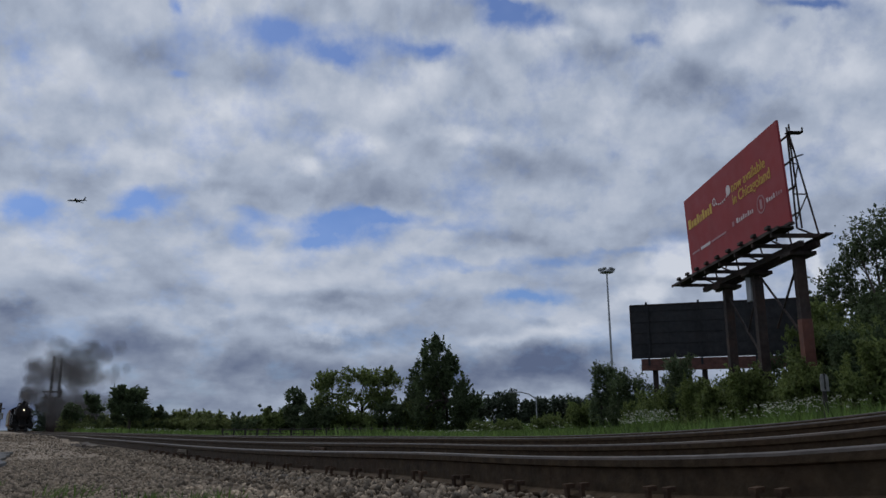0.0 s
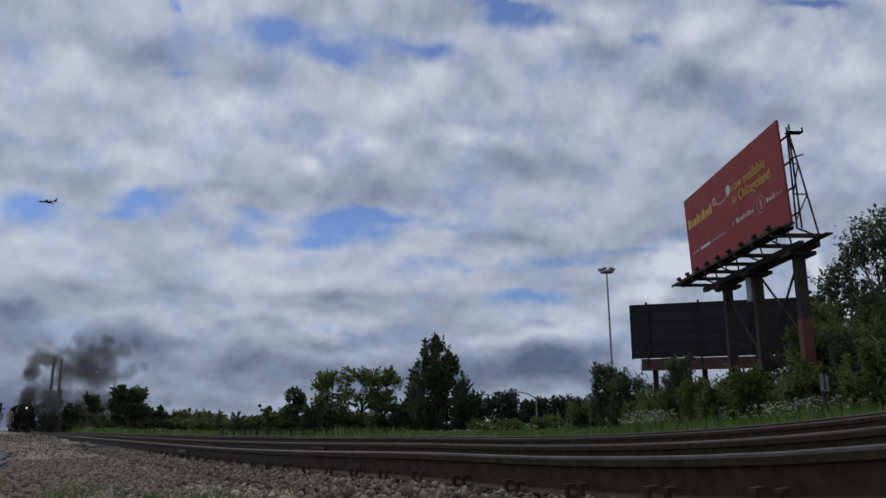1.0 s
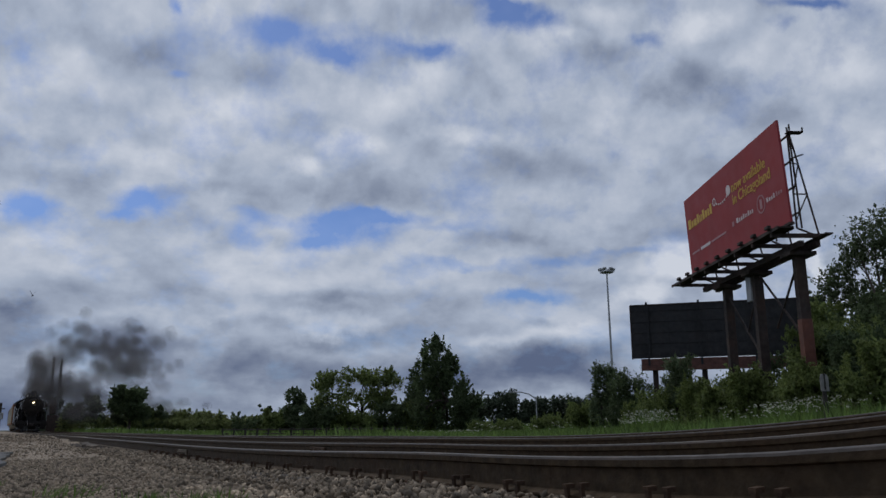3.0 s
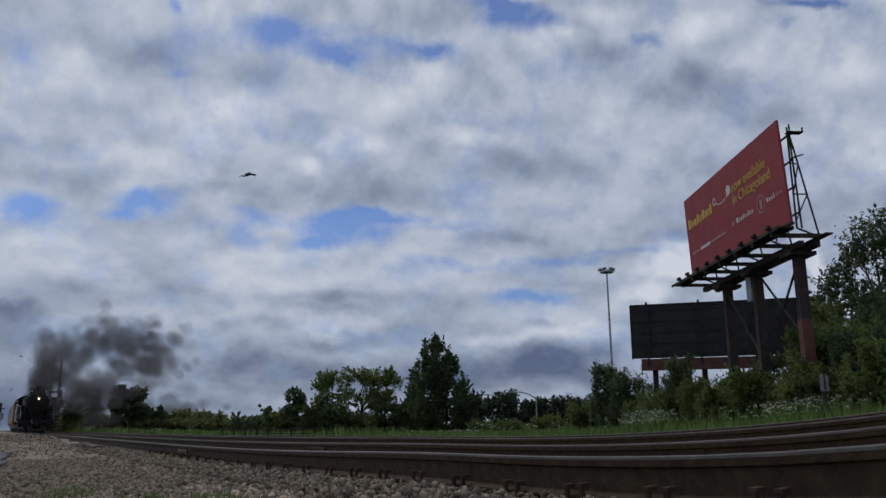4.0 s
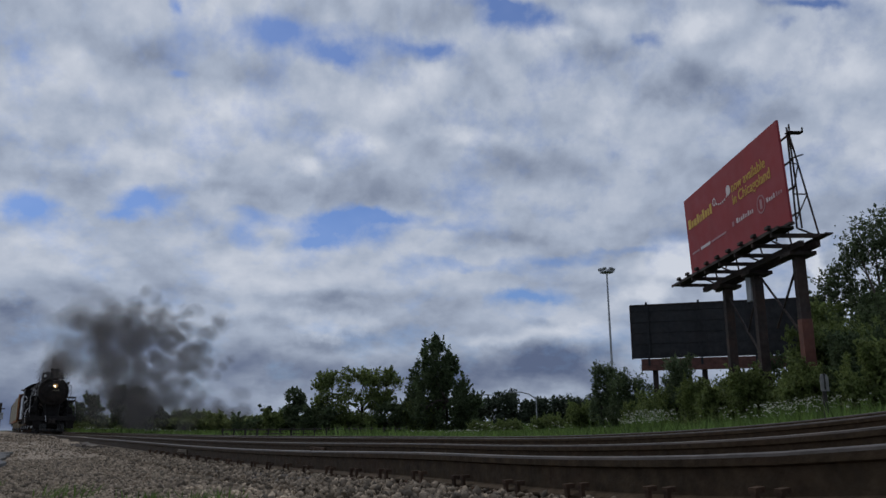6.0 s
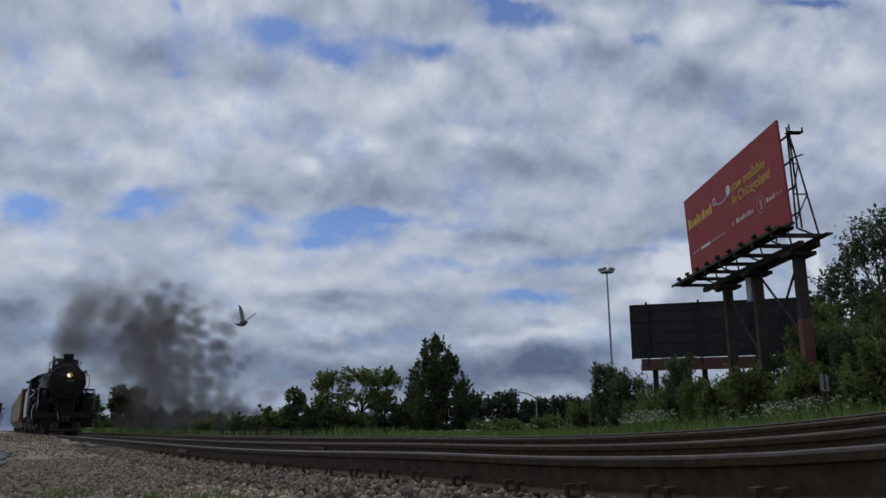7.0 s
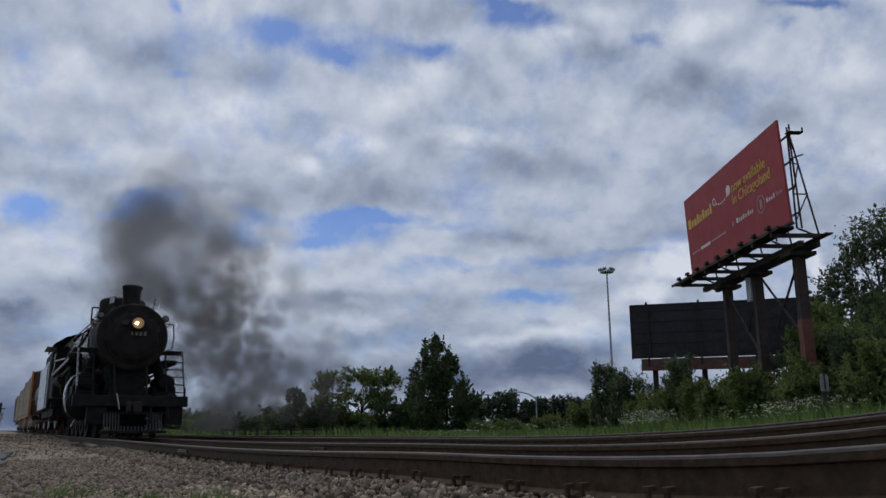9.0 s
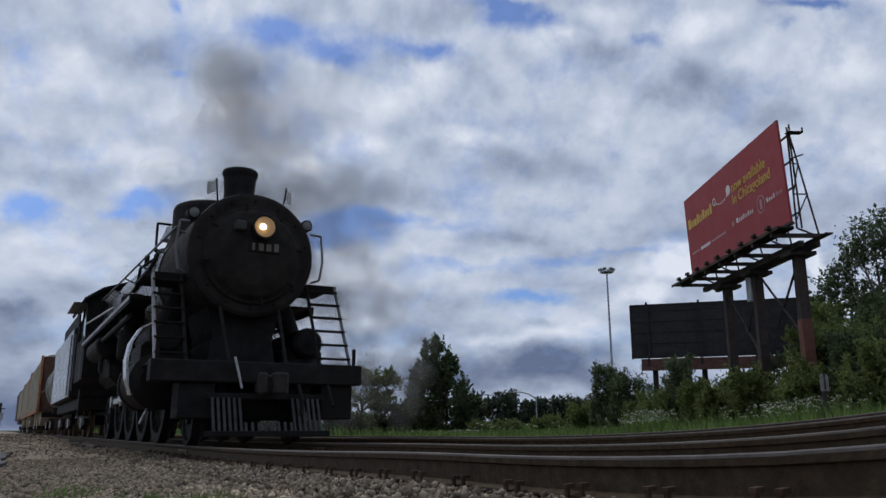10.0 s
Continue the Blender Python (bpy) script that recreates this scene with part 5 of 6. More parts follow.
    # tall trees at the edge
    rng = np.random.default_rng(77)
    crown = [(-0.5, 0, 13.2, 1.7, 1.7, 1.6), (1.4, 0.5, 13.6, 1.9, 1.8, 1.7), (-1.7, 0, 12.2, 1.1, 1.2, 1.1), (0.6, -0.6, 12.2, 1.3, 1.3, 1.0), (-2.9, 0, 10.6, 1.1, 1.1, 0.8), (-4.0, 0.3, 9.9, 1.0, 1.0, 0.8), (2.6, 0, 11.9, 1.6, 1.5, 1.3), (-3.3, 0, 9.2, 1.3, 1.2, 0.9), (-1.6, 0, 9.3, 1.2, 1.3, 0.8), (0.6, 0, 10.6, 1.5, 1.4, 1.1), (1.9, 0, 9.6, 1.6, 1.5, 1.2), (3.4, 0, 13.0, 1.6, 1.5, 1.4), (-2.2, 0, 11.4, 1.0, 1.0, 0.9), (-4.4, 0.2, 8.6, 1.2, 1.1, 0.9)]
    tree("tree", 77, (31.8, 56, 0.5), 15, crown, 14000, 0.12, LEAF_WILLOW, "tall willow with airy drooping foliage", trunk_r=0.32, droop=0.8, forks=9)
    for k, (x, y, w, h) in enumerate(((26.4, 54, 4.2, 7.2), (29.6, 53, 5.0, 7.6), (32.5, 53, 5.0, 7.8), (27.0, 50, 5, 6.0), (24.6, 49, 4, 5.0), (30, 48, 5, 6.4))):
        plant("tree", 180 + k, x, y, w, h, 11000, 0.12, dark if k % 2 else mid, "dense dark green tree behind the scrub", h0=0.1, n=16, taper=0.25, trunk=0.18, group="dense trees")


build_trees()


# ---- track furniture ----
TAN = material("dusty_tan_steel", (0.13, 0.105, 0.08), 0.9, vary=0.3, scale=15)


def tie_mesh():
    bm = bmesh.new()
    box(bm, (0, 0, 0), (0.23, 2.6, 0.18), 0.012)
    me = bpy.data.meshes.new("tie")
    bm.to_mesh(me)
    bm.free()
    me.materials.append(TIE_WOOD)
    return me


def shared(name, bm, mat):
    me = bpy.data.meshes.new(name)
    bmesh.ops.recalc_face_normals(bm, faces=bm.faces)
    bm.to_mesh(me)
    bm.free()
    me.materials.append(mat)
    return me


def lay(name, me, parent, s, w, z, turn=0.0, tilt=0.0):
    ob = new(name, me)
    ob.parent = parent
    p = on_track(s, w, z)
    ob.matrix_local = pose(p.x, p.y, p.z, tilt, 0, HEAD + turn)
    return ob


def build_ties():
    rng = random.Random(4)
    me = tie_mesh()
    plate = shared("tie_plate", boxes(((0, 0, 0), (0.19, 0.36, 0.02)), bevel=0.004), RUST)
    bm = bmesh.new()
    box(bm, (0, 0, 0.025), (0.02, 0.02, 0.06))
    box(bm, (0, 0.012, 0.056), (0.032, 0.05, 0.02))
    spike = shared("spike", bm, RUST)
    bm = bmesh.new()
    box(bm, (0, 0, -0.004), (0.024, 0.19, 0.022), 0.004)
    box(bm, (0, -0.085, 0.01), (0.028, 0.022, 0.034), 0.006)
    anchor = shared("rail_anchor", bm, RUST)
    for track, w0, s0, s1 in ((near_track, 0.0, -52.0, 8.6), (far_track, 4.1, -40.0, 8.6)):
        s = s0
        while s < s1:
            # each tie lies across the two rails, following the cant
            a, b = on_track(s, w0 - 1.3), on_track(s, w0 + 1.3)
            cant = math.degrees(math.atan2(b.z - a.z, 2.6))
            jit = rng.uniform(-1.2, 1.2)
            lay("tie", me, track, s, w0 + rng.uniform(-0.03, 0.03), -0.287, jit, cant)
            if w0 == 0.0 and -15.5 < s < 4:
                lay("tie_plate", plate, track, s, -0.7535, -0.196, 0, cant)
                for d in (-0.055, 0.055):
                    lay("spike", spike, track, s + d, -0.7535 - 0.085, -0.19 + rng.uniform(0, 0.012), 0, cant)
                for d in (-0.16, 0.16):
                    lay("rail_anchor", anchor, track, s + d + rng.uniform(-0.01, 0.01), -0.7535, -0.20, 0, cant)
            s += 0.545 + rng.uniform(-0.02, 0.02)
    # joint bars
    for track, w, s in ((near_track, -0.7535, -12.6), (near_track, 0.7535, -10.9)):
        bm = bmesh.new()
        box(bm, (0, -0.026, -0.10), (0.62, 0.022, 0.085), 0.008)
        for i in range(4):
            rod(bm, (-0.22 + i * 0.147, -0.03, -0.10), (-0.22 + i * 0.147, -0.062, -0.10), 0.017, 6)
        ob = part("joint_bar", bm, TAN if s == -12.6 else RUST, track, "rusty bolted joint bar")
        p = on_track(s, w, 0)
        ob.matrix_local = pose(p.x, p.y, p.z, 0, 0, HEAD)


build_ties()


def stone_shapes(n, seed):
    rng = random.Random(seed)
    out = []
    for _ in range(n):
        bm = bmesh.new()
        bmesh.ops.create_icosphere(bm, subdivisions=1, radius=1.0)
        sq = Vector((rng.uniform(0.7, 1.2), rng.uniform(0.7, 1.2), rng.uniform(0.5, 0.9)))
        for v in bm.verts:
            v.co = Vector((v.co.x * sq.x, v.co.y * sq.y, v.co.z * sq.z)) * rng.choice((0.55, 0.8, 1.0, 1.2, 1.4))
        out.append(bm)
    return out


def build_ballast():
    rng = np.random.default_rng(12)
    shapes = stone_shapes(14, 21)
    arr = []
    meshes = []
    for bm in shapes:
        v = np.array([x.co[:] for x in bm.verts])
        f = np.array([[x.index for x in p.verts] for p in bm.faces])
        arr.append((v, f))
        meshes.append(shared("stone", bm, STONE))
    bed = empty("ballast", Matrix.Identity(4), "loose grey crushed-stone ballast lying along the rail", "ballast", kind="structure")
    # the stones nearest to where the rail is widest in view, one by one
    k = 0
    while k < 300:
        s, w = rng.uniform(-6.6, -3.6), rng.uniform(-2.0, -0.98)
        p = FWD * s + SIDE * (w + OFF)
        size = rng.uniform(0.010, 0.028)
        ob = new("stone", meshes[k % 14])
        ob.parent = bed
        z = ground_height(p.x, p.y)
        ob.matrix_local = pose(p.x, p.y, z + size * rng.uniform(0.2, 0.7), *rng.uniform(0, 360, 3)) @ Matrix.Diagonal((size, size, size, 1))
        k += 1
    vs, fs, base = [], [], 0

    def scatter(count, s0, s1, w0, w1, lo, hi, power=1.0, clip=True, lift=0.0):
        nonlocal base
        for _ in range(count):
            s = s1 - (s1 - s0) * rng.random() ** power
            w = rng.uniform(w0, w1)
            p = FWD * s + SIDE * (w + OFF)
            if clip and (p.y < 1.5 or p.x < -0.62 * p.y - 0.3 or -0.70 < w < 0.0):
                continue
            v, f = arr[rng.integers(0, 14)]
            size = lo + (hi - lo) * rng.random() ** 2.6
            a, b = rng.uniform(0, 6.28, 2)
            ca, sa, cb, sb = math.cos(a), math.sin(a), math.cos(b), math.sin(b)
            rot = np.array([[ca, -sa, 0], [sa, ca, 0], [0, 0, 1]]) @ np.array([[1, 0, 0], [0, cb, -sb], [0, sb, cb]])
            q = v @ rot.T * size + np.array((p.x, p.y, ground_height(p.x, p.y) + size * rng.uniform(-0.35, 0.55) + lift * rng.random()))
            vs.append(q)
            fs.append(f + base)
            base += len(v)

    scatter(16000, -15, -2.0, -1.9, -0.80, 0.005, 0.031)
    scatter(22000, -15, -2.0, -3.3, -1.9, 0.004, 0.024)
    scatter(15000, -14, -3, -6.5, -3.3, 0.003, 0.014)
    scatter(11000, -32, -15, -8.0, -0.85, 0.008, 0.034, 0.7)
    scatter(12000, -20, -1.5, -1.50, -0.84, 0.008, 0.028, 1.0, True, 0.05)
    scatter(2200, -60, -32, -9.0, -0.9, 0.03, 0.07)
    scatter(2600, -3.0, 1.0, -1.9, -0.80, 0.014, 0.040)
    scatter(9000, -26, 8, -0.69, 6.0, 0.02, 0.05, 1.0, False)
    scatter(5000, -6, 8, -5.5, -0.82, 0.016, 0.04, 1.0, False)
    verts, faces = np.concatenate(vs), np.concatenate(fs)
    me = bpy.data.meshes.new("gravel")
    me.vertices.add(len(verts))
    me.vertices.foreach_set("co", verts.astype(np.float32).ravel())
    me.loops.add(3 * len(faces))
    me.loops.foreach_set("vertex_index", faces.astype(np.int32).ravel())
    me.polygons.add(len(faces))
    me.polygons.foreach_set("loop_start", np.arange(0, 3 * len(faces), 3, dtype=np.int32))
    me.update(calc_edges=True)
    me.materials.append(STONE)
    g = new("gravel", me)
    g.parent = bed
    tagged(g, kind="stuff")


build_ballast()


def build_crossing():
    """The edge of the level crossing and its bits of broken plank."""
    rng = random.Random(2)
    bm = bmesh.new()
    pts = []
    for s in np.arange(-19.0, -8.9, 0.4):
        pts.append(s)
    v, f = [], []
    for i, s in enumerate(pts):
        for w in (-2.98 - 0.012 * i + 0.08 * rng.uniform(-1, 1), -6.5):
            p = FWD * s + SIDE * (w + OFF)
            v.append((p.x, p.y, ground_height(p.x, p.y) + 0.05))
    for i in range(len(pts) - 1):
        f.append((2 * i, 2 * i + 1, 2 * i + 3, 2 * i + 2))
    ob = raw("pavement", v, f, ASPHALT)
    md = ob.modifiers.new("slab", "SOLIDIFY")
    md.thickness = 0.06
    tagged(ob, "cracked grey asphalt apron beside the gravel", "pavement", kind="structure")
    bm.free()
    for s, w, L, r in ((-21.5, -1.2, 0.55, 10), (-23.5, -1.15, 0.8, -6), (-20.2, -1.3, 0.3, 30)):
        bm = bmesh.new()
        box(bm, (0, 0, 0), (L, 0.16, 0.09), 0.015)
        p = FWD * s + SIDE * (w + OFF)
        ob = part("plank", bm, TAN if L == 0.3 else TIE_WOOD)
        ob.matrix_world = pose(p.x, p.y, ground_height(p.x, p.y) + 0.07, 3, 4, HEAD + r)
        tagged(ob, "short broken timber plank lying on the gravel", "plank", "broken planks")


build_crossing()


# ---- meadow ----
def blades(rng, pts, h, width, lean=0.35):
    n = len(pts)
    a = rng.uniform(0, 6.28, n)
    d = np.stack([np.cos(a), np.sin(a), np.zeros(n)], 1)
    hh = h * (0.5 + 0.7 * rng.random(n))
    tip = pts + np.stack([rng.normal(size=n) * lean * hh, rng.normal(size=n) * lean * hh, hh], 1)
    mid = pts * 0.45 + tip * 0.55
    wv = d * (width * (0.6 + 0.8 * rng.random(n)))[:, None]
    return np.stack([pts - wv * 0.6, pts + wv * 0.6, mid + wv, tip], 1)


def field_points(rng, n, x0, x1, y0, y1, wmin=6.5):
    x, y = rng.uniform(x0, x1, n), rng.uniform(y0, y1, n)
    w = SIDE.x * x + SIDE.y * y - OFF
    keep = w > wmin + 0.25 * np.sin(x * 1.7) + 0.2 * np.sin(x * 4.1 + 1)
    x, y = x[keep], y[keep]
    return np.stack([x, y, [ground_height(a, b) - 0.02 for a, b in zip(x, y)]], 1)


def build_meadow():
    rng = np.random.default_rng(31)
    sets = [blades(rng, field_points(rng, 16000, 2, 16, 8, 30), 0.42, 0.020),
            blades(rng, field_points(rng, 22000, -4, 16, 25, 62), 0.55, 0.035),
            blades(rng, field_points(rng, 12000, -2, 12, 40, 95), 0.55, 0.06),
            blades(rng, field_points(rng, 9000, -26, -2, 40, 71), 0.15, 0.05),
            blades(rng, field_points(rng, 6000, -26, -2, 73, 95), 0.45, 0.06),
            blades(rng, field_points(rng, 14000, -62, -10, 70, 128), 0.7, 0.10),
            blades(rng, field_points(rng, 8000, 0, 40, 90, 175), 1.2, 0.16)]
    tagged(quads("meadow_grass", np.concatenate(sets), GRASS), "rough green meadow grass beside the tracks", "grass", kind="stuff")
    # drifts of white blossom
    fl, stems = [], []
    for n, x0, x1, y0, y1, h, r in ((420, 9.0, 11.6, 20, 24, 0.82, 0.018), (340, 7.4, 10.0, 31, 38, 1.0, 0.024), (80, 9.6, 12.4, 25, 31, 0.85, 0.02), (150, -2.4, 2.8, 52, 66, 0.55, 0.035), (90, 1.5, 7.5, 36, 52, 0.85, 0.026),
                                    (170, -52, -34, 100, 118, 0.8, 0.06)):
        p = field_points(rng, n, x0, x1, y0, y1)
        keep = np.array([noise.noise((a * 0.7, b * 0.35, 0)) > -0.12 for a, b, _ in p])
        p = p[keep]
        top = p + np.stack([rng.normal(size=len(p)) * 0.05, rng.normal(size=len(p)) * 0.05, h * (0.7 + 0.5 * rng.random(len(p)))], 1)
        for q in top:
            k = rng.integers(3, 7)
            c = q + rng.normal(size=(k, 3)) * np.array((r * 1.3, r * 1.3, r * 0.5))
            u = rng.normal(size=(k, 3)) * np.array((1, 1, 0.4))
            u /= np.linalg.norm(u, axis=1)[:, None]
            v = np.cross(u, rng.normal(size=(k, 3)))
            v /= np.linalg.norm(v, axis=1)[:, None]
            fl.append(np.stack([c - u * r, c - v * r, c + u * r, c + v * r], 1))
        side = np.array((0.006, 0, 0))
        stems.append(np.stack([p - side, p + side, top + side, top - side], 1))
    tagged(quads("wild_flowers", np.concatenate(fl), FLOWER), "drifts of small white wild flowers in the grass", "wild flowers", kind="stuff")
    tagged(quads("flower_stems", np.concatenate(stems), GRASS), "thin green stems of wild flowers", "flower stems", kind="stuff")
    # weeds in the gravel
    for k, (s, w) in enumerate(((-5.6, -2.35), (-6.6, -2.75), (-5.2, -2.0), (-8.0, -3.4), (-4.6, -2.25))):
        p = FWD * s + SIDE * (w + OFF)
        z = ground_height(p.x, p.y)
        pts = np.stack([rng.normal(size=60) * 0.10, rng.normal(size=60) * 0.10, np.zeros(60)], 1)
        ob = quads("weed", blades(rng, pts, 0.10, 0.006, 0.6), GRASS)
        ob.location = (p.x, p.y, z)
        tagged(ob, "small green weed tuft growing in the gravel", "weed", kind="stuff")


build_meadow()


# ---- smoke ----
def smoke_material(name, color, density):
    m = bpy.data.materials.new(name)
    m.use_nodes = True
    nt = m.node_tree
    nt.nodes.clear()
    N, L = nt.nodes.new, nt.links.new
    out, mix, clear, body = N("ShaderNodeOutputMaterial"), N("ShaderNodeMixShader"), N("ShaderNodeBsdfTransparent"), N("ShaderNodeBsdfDiffuse")
    body.inputs[0].default_value = (*color, 1)
    co, no, info, add = N("ShaderNodeTexCoord"), N("ShaderNodeTexNoise"), N("ShaderNodeObjectInfo"), N("ShaderNodeVectorMath")
    no.inputs["Scale"].default_value, no.inputs["Detail"].default_value = 0.9, 5.0
    mul = N("ShaderNodeMath")
    mul.operation = "MULTIPLY"
    mul.inputs[1].default_value = 40.0
    L(info.outputs["Random"], mul.inputs[0])
    L(co.outputs["Object"], add.inputs[0])
    L(mul.outputs[0], add.inputs[1])
    L(add.outputs[0], no.inputs["Vector"])
    rng = N("ShaderNodeMapRange")
    for i, v in enumerate((0.15, 0.80, 0.0, density)):
        rng.inputs[i + 1].default_value = v
    L(no.outputs["Fac"], rng.inputs[0])
    L(rng.outputs[0], mix.inputs[0])
    L(clear.outputs[0], mix.inputs[1])
    L(body.outputs[0], mix.inputs[2])
    L(mix.outputs[0], out.inputs[0])
    return m


SMOKE_DENSE = smoke_material("dense_coal_smoke", (0.18, 0.165, 0.16), 0.042)
SMOKE_THIN = smoke_material("thin_coal_smoke", (0.25, 0.225, 0.21), 0.0155)
SMOKE_WISP = smoke_material("wispy_coal_smoke", (0.24, 0.215, 0.195), 0.020)
PUFFS = []


def puff_mesh(seed, mat, lobes):
    """A lumpy cloud of soft lobes strung along x, each built as shells inside one another, so that it thins out to its rim."""
    bm = bmesh.new()
    for n, (at, big) in enumerate(lobes):
        off = Vector((seed * 7.3, seed * 3.1 + n * 5.9, seed * 1.7))
        shift = Vector((at, 0.18 * noise.noise(off), 0.18 * noise.noise(off * 1.7)))
        for k, r in enumerate((1.0, 0.93, 0.85, 0.76, 0.66, 0.55, 0.43, 0.30)):
            g = bmesh.ops.create_icosphere(bm, subdivisions=3 if len(lobes) == 1 else 2, radius=1.0)["verts"]
            for v in g:
                d = v.co.normalized()
                lump = 1 + 0.46 * noise.noise(d * 1.5 + off + Vector((k, 0, 0)) * 0.6) + 0.12 * noise.noise(d * 3.6 + off + Vector((0, k, 0)) * 0.9)
                v.co = d * r * lump * 0.86 * big + Vector((noise.noise(off + Vector((k, 1, 2))), noise.noise(off + Vector((k, 5, 2))), 0)) * 0.12 + shift
    me = shared("smoke_puff", bm, mat)
    for p in me.polygons:
        p.use_smooth = True
    return me


def stack_place(t):
    p = FWD * (NOSE + SPEED * (t - 10.0) - 1.95) + SIDE * OFF
    return Vector((p.x, p.y, 4.55))


def build_smoke():
    rng = random.Random(17)
    string = ((-2.0, 1.0), (0.0, 1.1), (1.9, 1.0))
    dense = [puff_mesh(i, SMOKE_DENSE, string) for i in range(4)]
    thin = [puff_mesh(i + 10, SMOKE_THIN, string) for i in range(4)]
    wisp = [puff_mesh(i + 20, SMOKE_WISP, ((0.0, 1.0),)) for i in range(4)]
    te = -6.0
    while te < 9.92:
        old = te < 0
        for _ in range(2 if old or te > 8.9 else 3):
            light = te > 4.4 or rng.random() < 0.4
            me = (wisp if te > 8.9 else thin if light else dense)[rng.randrange(4)]
            ob = new("smoke_puff", me)
            size = rng.uniform(1.5, 2.7) if te < -1.3 else rng.uniform(1.0, 1.2) if old else rng.uniform(0.8, 1.0) if te > 8.9 else rng.uniform(1.15, 1.35)
            ob.scale = (size * (0.8 if old else 1.0), size, size)
            tagged(ob, "thin drifting grey coal smoke puff" if light else "dark brown-grey coal smoke puff drifting behind the locomotive", "smoke", "coal smoke plume")
            low = rng.random() < (0.58 if te < 6 else 0.35)
            wide = max(-0.9, min(0.9, rng.gauss(0, 0.6))) if te < 4.4 else max(-1.3, min(2.9, rng.gauss(1.5, 1.2)))
            PUFFS.append((ob, te + rng.uniform(-0.06, 0.06), (3.3 + wide + (0.8 if low else 0.0), 0.5 + rng.gauss(0, 0.7), rng.uniform(-1.2, -0.2) if low else rng.uniform(0.1, 1.3)),
                          rng.uniform(0.8, 3.2) if low else (rng.uniform(4.0, 8.5) if te < 1.5 else rng.uniform(2.8, 5.8)), (rng.uniform(-40, 55), rng.uniform(-40, 130)), rng.choice((-43.0, -59.0, -75.0, -91.5)) + rng.uniform(-4.0, 4.0)))
        te += 0.10 if old else 0.115


def puff_place(te, wind, up, t, spin, hold):
    age = t - te
    tilt = spin[0] * smooth01((age + 0.1) / 0.9) + 5 * max(0.0, age)
    yaw = HEAD + spin[1] * smooth01(age / 1.5)
    if age < 0:
        # still inside the train, on its way through the boiler to the stack
        k = min(1.0, max(0.0, (age + 0.7) / 0.45))
        inside = train_pose(t) @ Vector((hold + (-6.2 - hold) * k + 2.2 * smooth01(1 + age / 0.25), 0, 2.75 + 0.52 * smooth01(1 + age / 0.12)))
        return pose(inside.x, inside.y, inside.z, 0, -tilt, yaw)
    p = stack_place(te) - FWD * 2.0 * math.exp(-age / 0.12) - Vector((0, 0, 1.25 * math.exp(-age / 0.08)))
    lift = up * (1 - math.exp(-age / 0.35)) + wind[2] * age
    carry = SPEED * 0.10 * (1 - math.exp(-age / 0.4))
    drag = age - 0.35 * (1 - math.exp(-age / 0.35))
    q = p + FWD * carry + Vector((wind[0] * drag, wind[1] * drag, lift))
    return pose(q.x, q.y, max(0.6, q.z), 0, -tilt, yaw)


build_smoke()


# ---- birds and aircraft ----
BIRDS = []


def build_bird(path, phase, label):
    top = empty("pigeon", Matrix.Identity(4), label, "bird", "flock of pigeons")
    part("body", lathe([(0.004, -0.13), (0.03, -0.11), (0.052, -0.05), (0.058, 0.0), (0.05, 0.06), (0.03, 0.10), (0.028, 0.12), (0.03, 0.14), (0.022, 0.16), (0.004, 0.175)], "X", 14), FEATHER, top, smooth=True)
    part("beak", lathe([(0.001, 0.20), (0.007, 0.172), (0.003, 0.165)], "X", 6), LOCO_BLACK, top)
    part("tail", prism([(-0.10, -0.025), (-0.25, -0.065), (-0.265, 0.0), (-0.25, 0.065), (-0.10, 0.025)], -0.004, 0.006, "Z"), FEATHER, top)
    wings = []
    for y in (1, -1):
        out = [(0.075, 0.03), (0.085, 0.12), (0.10, 0.19), (0.055, 0.29), (-0.03, 0.355), (-0.035, 0.30), (-0.06, 0.24), (-0.07, 0.16), (-0.085, 0.10), (-0.075, 0.03)]
        w = part("wing", prism([(a, y * b) for a, b in out], -0.003, 0.004, "Z"), FEATHER_PALE, top)
        wings.append((w, y))
    BIRDS.append((top, wings, path, phase))


def build_aircraft():
    top = empty("airliner", Matrix.Identity(4), "distant grey airliner crossing below the clouds", "aircraft")
    part("fuselage", lathe([(0.1, -19), (0.8, -16), (1.7, -10), (1.95, -4), (1.95, 11), (1.5, 15), (0.7, 17.5), (0.1, 18.3)], "X", 16), ALUMINIUM, top)
    for y in (1, -1):
        part("wing", prism([(3.5, y * 1.5), (-5.5, y * 17), (-7.2, y * 17), (-3.0, y * 1.5)], -0.9, -0.5, "Z"), ALUMINIUM, top)
        part("tailplane", prism([(-14, y * 0.6), (-17.5, y * 6), (-18.8, y * 6), (-17, y * 0.6)], 0.6, 0.9, "Z"), ALUMINIUM, top)
        part("engine", lathe([(0.6, -1.6), (1.0, -1.0), (1.05, 1.2), (0.8, 1.9)], "X", 12, (1.0, y * 5.5, -1.6)), ALUMINIUM, top)
    part("fin", prism([(-12.5, 1.2), (-17.5, 7.0), (-19.2, 7.0), (-17.8, 1.2)], -0.2, 0.2), ALUMINIUM, top)
    return top


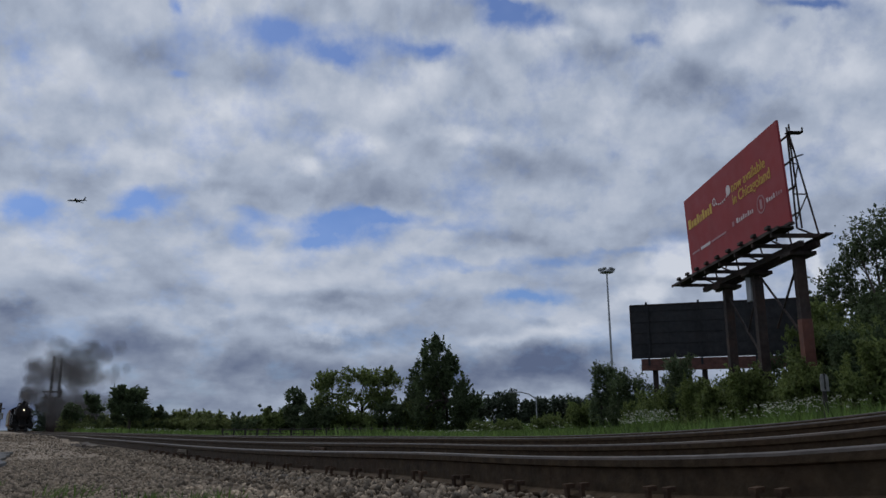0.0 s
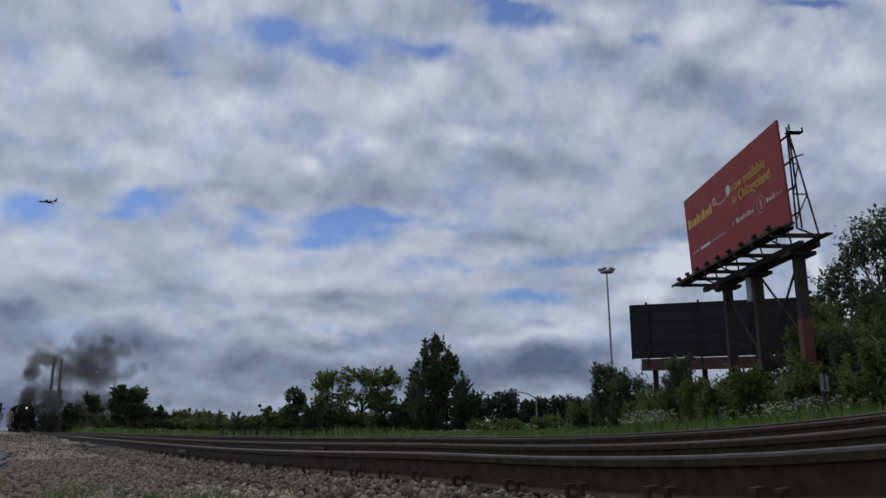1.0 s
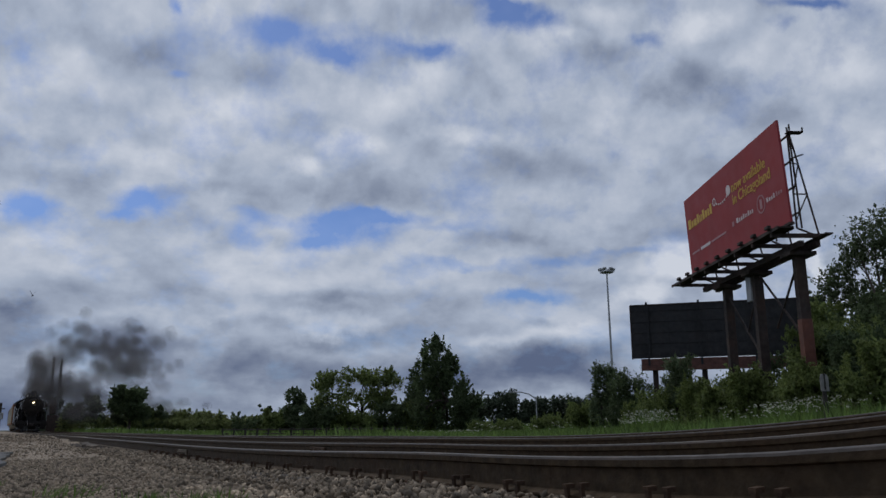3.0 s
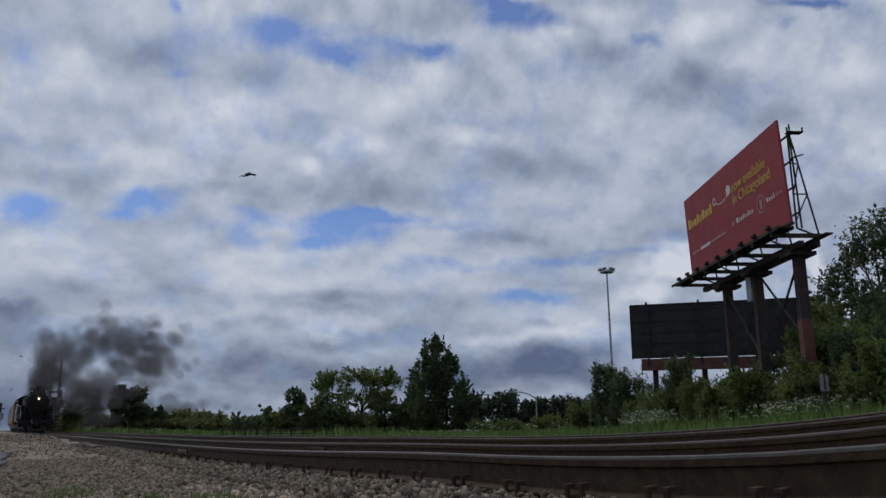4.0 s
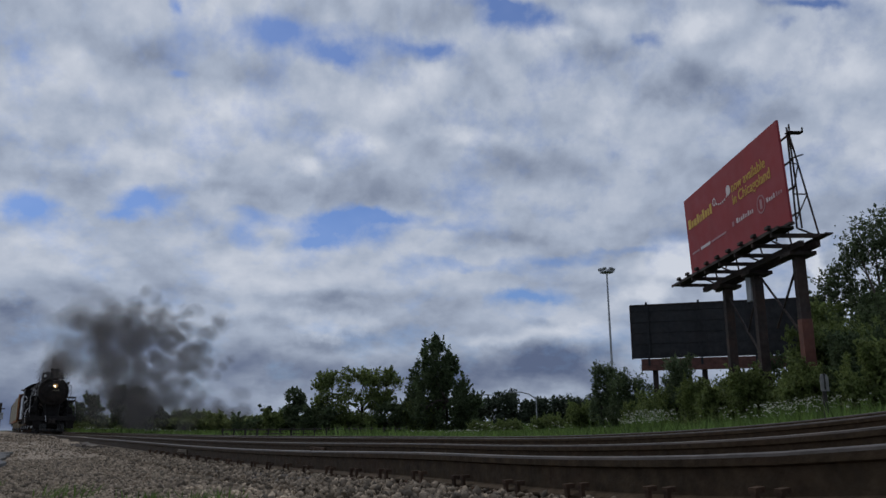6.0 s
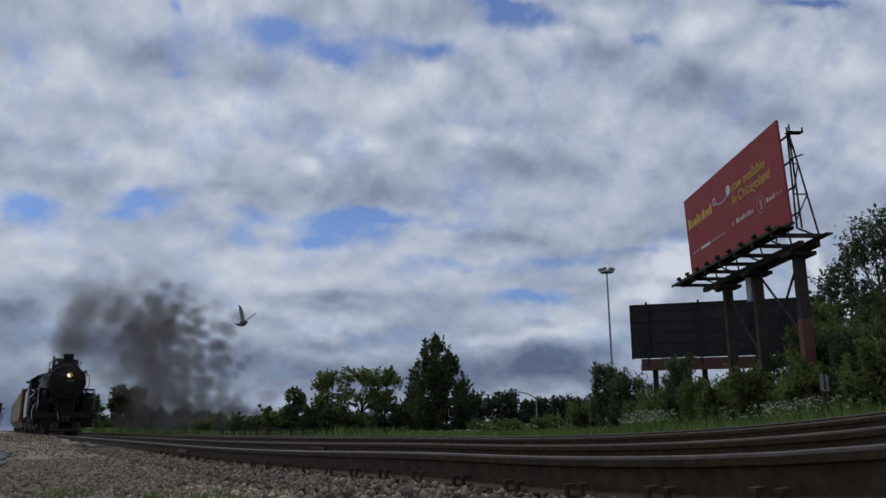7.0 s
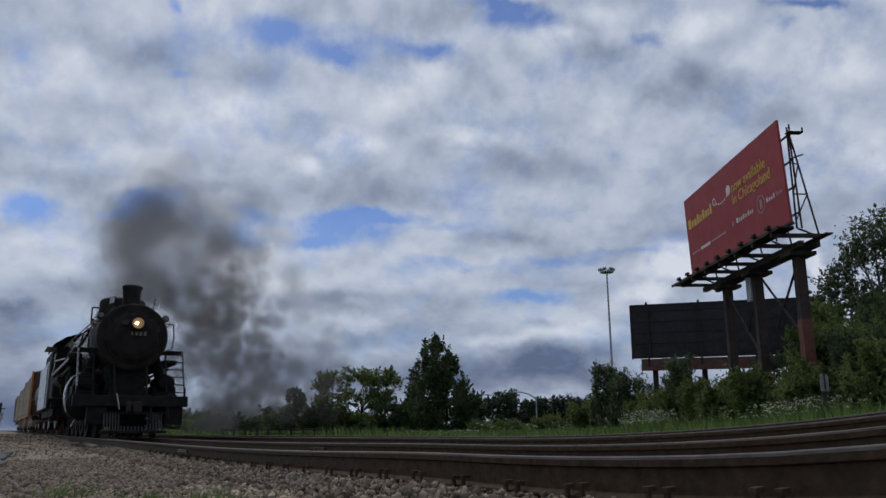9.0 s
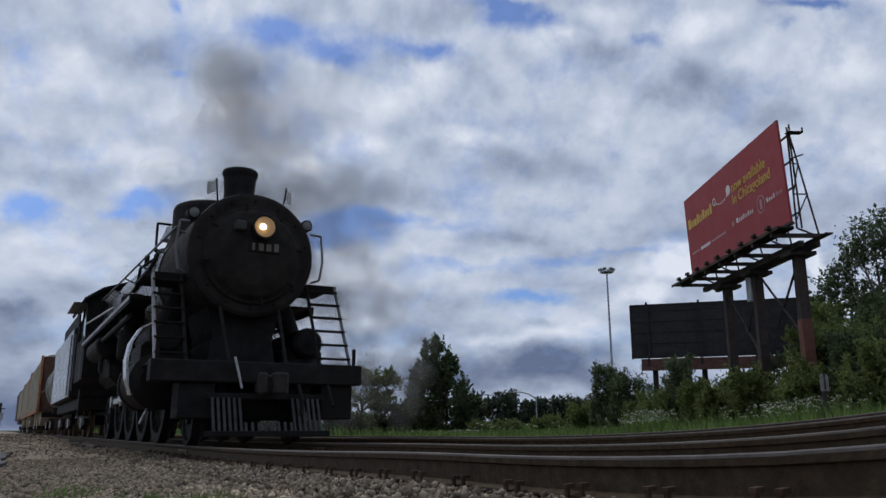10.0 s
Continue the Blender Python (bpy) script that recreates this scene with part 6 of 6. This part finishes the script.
build_bird([(0, -49.73, 75.0, 6.57), (2.0, -40.26, 70.0, 8.62), (2.5, -34.0, 62.0, 8.63), (2.7, -31.8, 58.0, 8.76), (3.3, -20.29, 42.0, 8.61), (3.8, -10.62, 28.0, 7.66), (3.9, -8.52, 26.0, 8.03), (4.0, -6.2, 24.0, 8.13), (4.1, -4.09, 22.0, 8.42), (4.2, -2.03, 20.0, 8.74), (4.3, -0.04, 18.5, 9.18), (4.4, 1.83, 17.0, 9.56), (4.5, 3.67, 15.5, 9.94), (4.8, 9.37, 12.0, 11.93), (5.2, 16.66, 10.0, 14.09), (10, 69.15, -4.4, 29.64)],
           0.0, "grey pigeon climbing over the line")
build_bird([(0, -65.75, 95.0, 4.29), (4.0, -42.78, 76.0, 3.98), (4.8, -37.17, 70.0, 4.79), (5.0, -35.2, 66.0, 3.48), (5.6, -26.53, 52.0, 2.78), (6.2, -16.66, 36.0, 2.74), (6.8, -7.41, 20.0, 2.07), (6.9, -5.63, 17.5, 2.06), (7.0, -3.81, 15.0, 2.2), (7.1, -2.08, 13.0, 2.31), (7.2, -0.3, 11.5, 2.34), (7.3, 1.58, 10.5, 2.65), (7.4, 3.39, 9.6, 3.17), (7.5, 5.61, 8.8, 3.86), (7.8, 9.61, 7.36, 5.1), (10, 27.21, 1.02, 10.56)],
           1.3, "grey pigeon with spread pale wings flying past")
build_bird([(0, -47.93, 80.0, 6.98), (3.8, -41.18, 76.0, 3.97), (4.8, -37.18, 68.0, 3.58), (5.0, -36.62, 66.0, 4.86), (5.6, -37.4, 60.0, 6.57), (10, -64.16, 50.0, 21.22)],
           2.6, "small grey pigeon circling near the locomotive")
build_bird([(0, -50.61, 120.0, 10.29), (1.0, -49.82, 115.0, 8.26), (2.5, -47.01, 105.0, 6.46), (2.7, -46.52, 103.0, 6.7), (3.8, -48.83, 95.0, 8.22), (4.5, -49.42, 85.0, 9.81), (10, -62.23, 60.0, 20.57)],
           3.9, "small dark pigeon flying before the smoke")
airliner = build_aircraft()


# ---- what moves ----
def motions():
    for thing, back in TRAIN:
        walk(thing, [(t * 0.5, train_pose(t * 0.5, back)) for t in range(21)])
    for ob, place, r, phase in WHEELS:
        turn = SPEED / r
        step = 1 / 15 if r > 0.7 else 1 / 30
        n = round(10 / step)
        walk(ob, [(i * step, Matrix.Translation(place) @ Matrix.Rotation(radians(phase) + turn * i * step, 4, "Y")) for i in range(n + 1)])
    for ob, place, crank, r, phase in RODS:
        turn = SPEED / r
        rows = []
        for i in range(151):
            t = i / 15
            a = radians(phase) + turn * t
            rows.append((t, Matrix.Translation((place[0] + crank * math.cos(a), place[1], place[2] - crank * math.sin(a)))))
        walk(ob, rows)
    for ob, te, wind, up, spin, hold in PUFFS:
        marks = {0.0, 10.0, *[i * 0.5 for i in range(21)]}
        for d in (-0.7, -0.55, -0.4, -0.3, -0.2, -0.1, 0.0, 0.1, 0.2, 0.3, 0.45, 0.65, 0.9, 1.2):
            if 0 < te + d < 10:
                marks.add(round((te + d) * FPS) / FPS)
        walk(ob, [(t, puff_place(te, wind, up, t, spin, hold)) for t in sorted(marks)])
    for top, wings, path, phase in BIRDS:
        rows = []
        for i, (t, *p) in enumerate(path):
            a, b = Vector(path[max(0, i - 1)][1:]), Vector(path[min(len(path) - 1, i + 1)][1:])
            d = (b - a).normalized()
            rows.append((t, pose(*p, 18 * math.sin(t * 5 + phase), -math.degrees(math.asin(d.z)), math.degrees(math.atan2(d.y, d.x)))))
        walk(top, rows)
        for w, y in wings:
            walk(w, [(i / 30, pose(0, 0, 0.02, y * (12 + 48 * math.sin(phase + 36.0 * i / 30)), 0, 0)) for i in range(301)])
    walk(airliner, [(t, pose(-722.6 - 56.4 * t, 1500, 441.6 - 2.1 * t, 0, 0, 180)) for t in (0.0, 5.0, 10.0)])


motions()
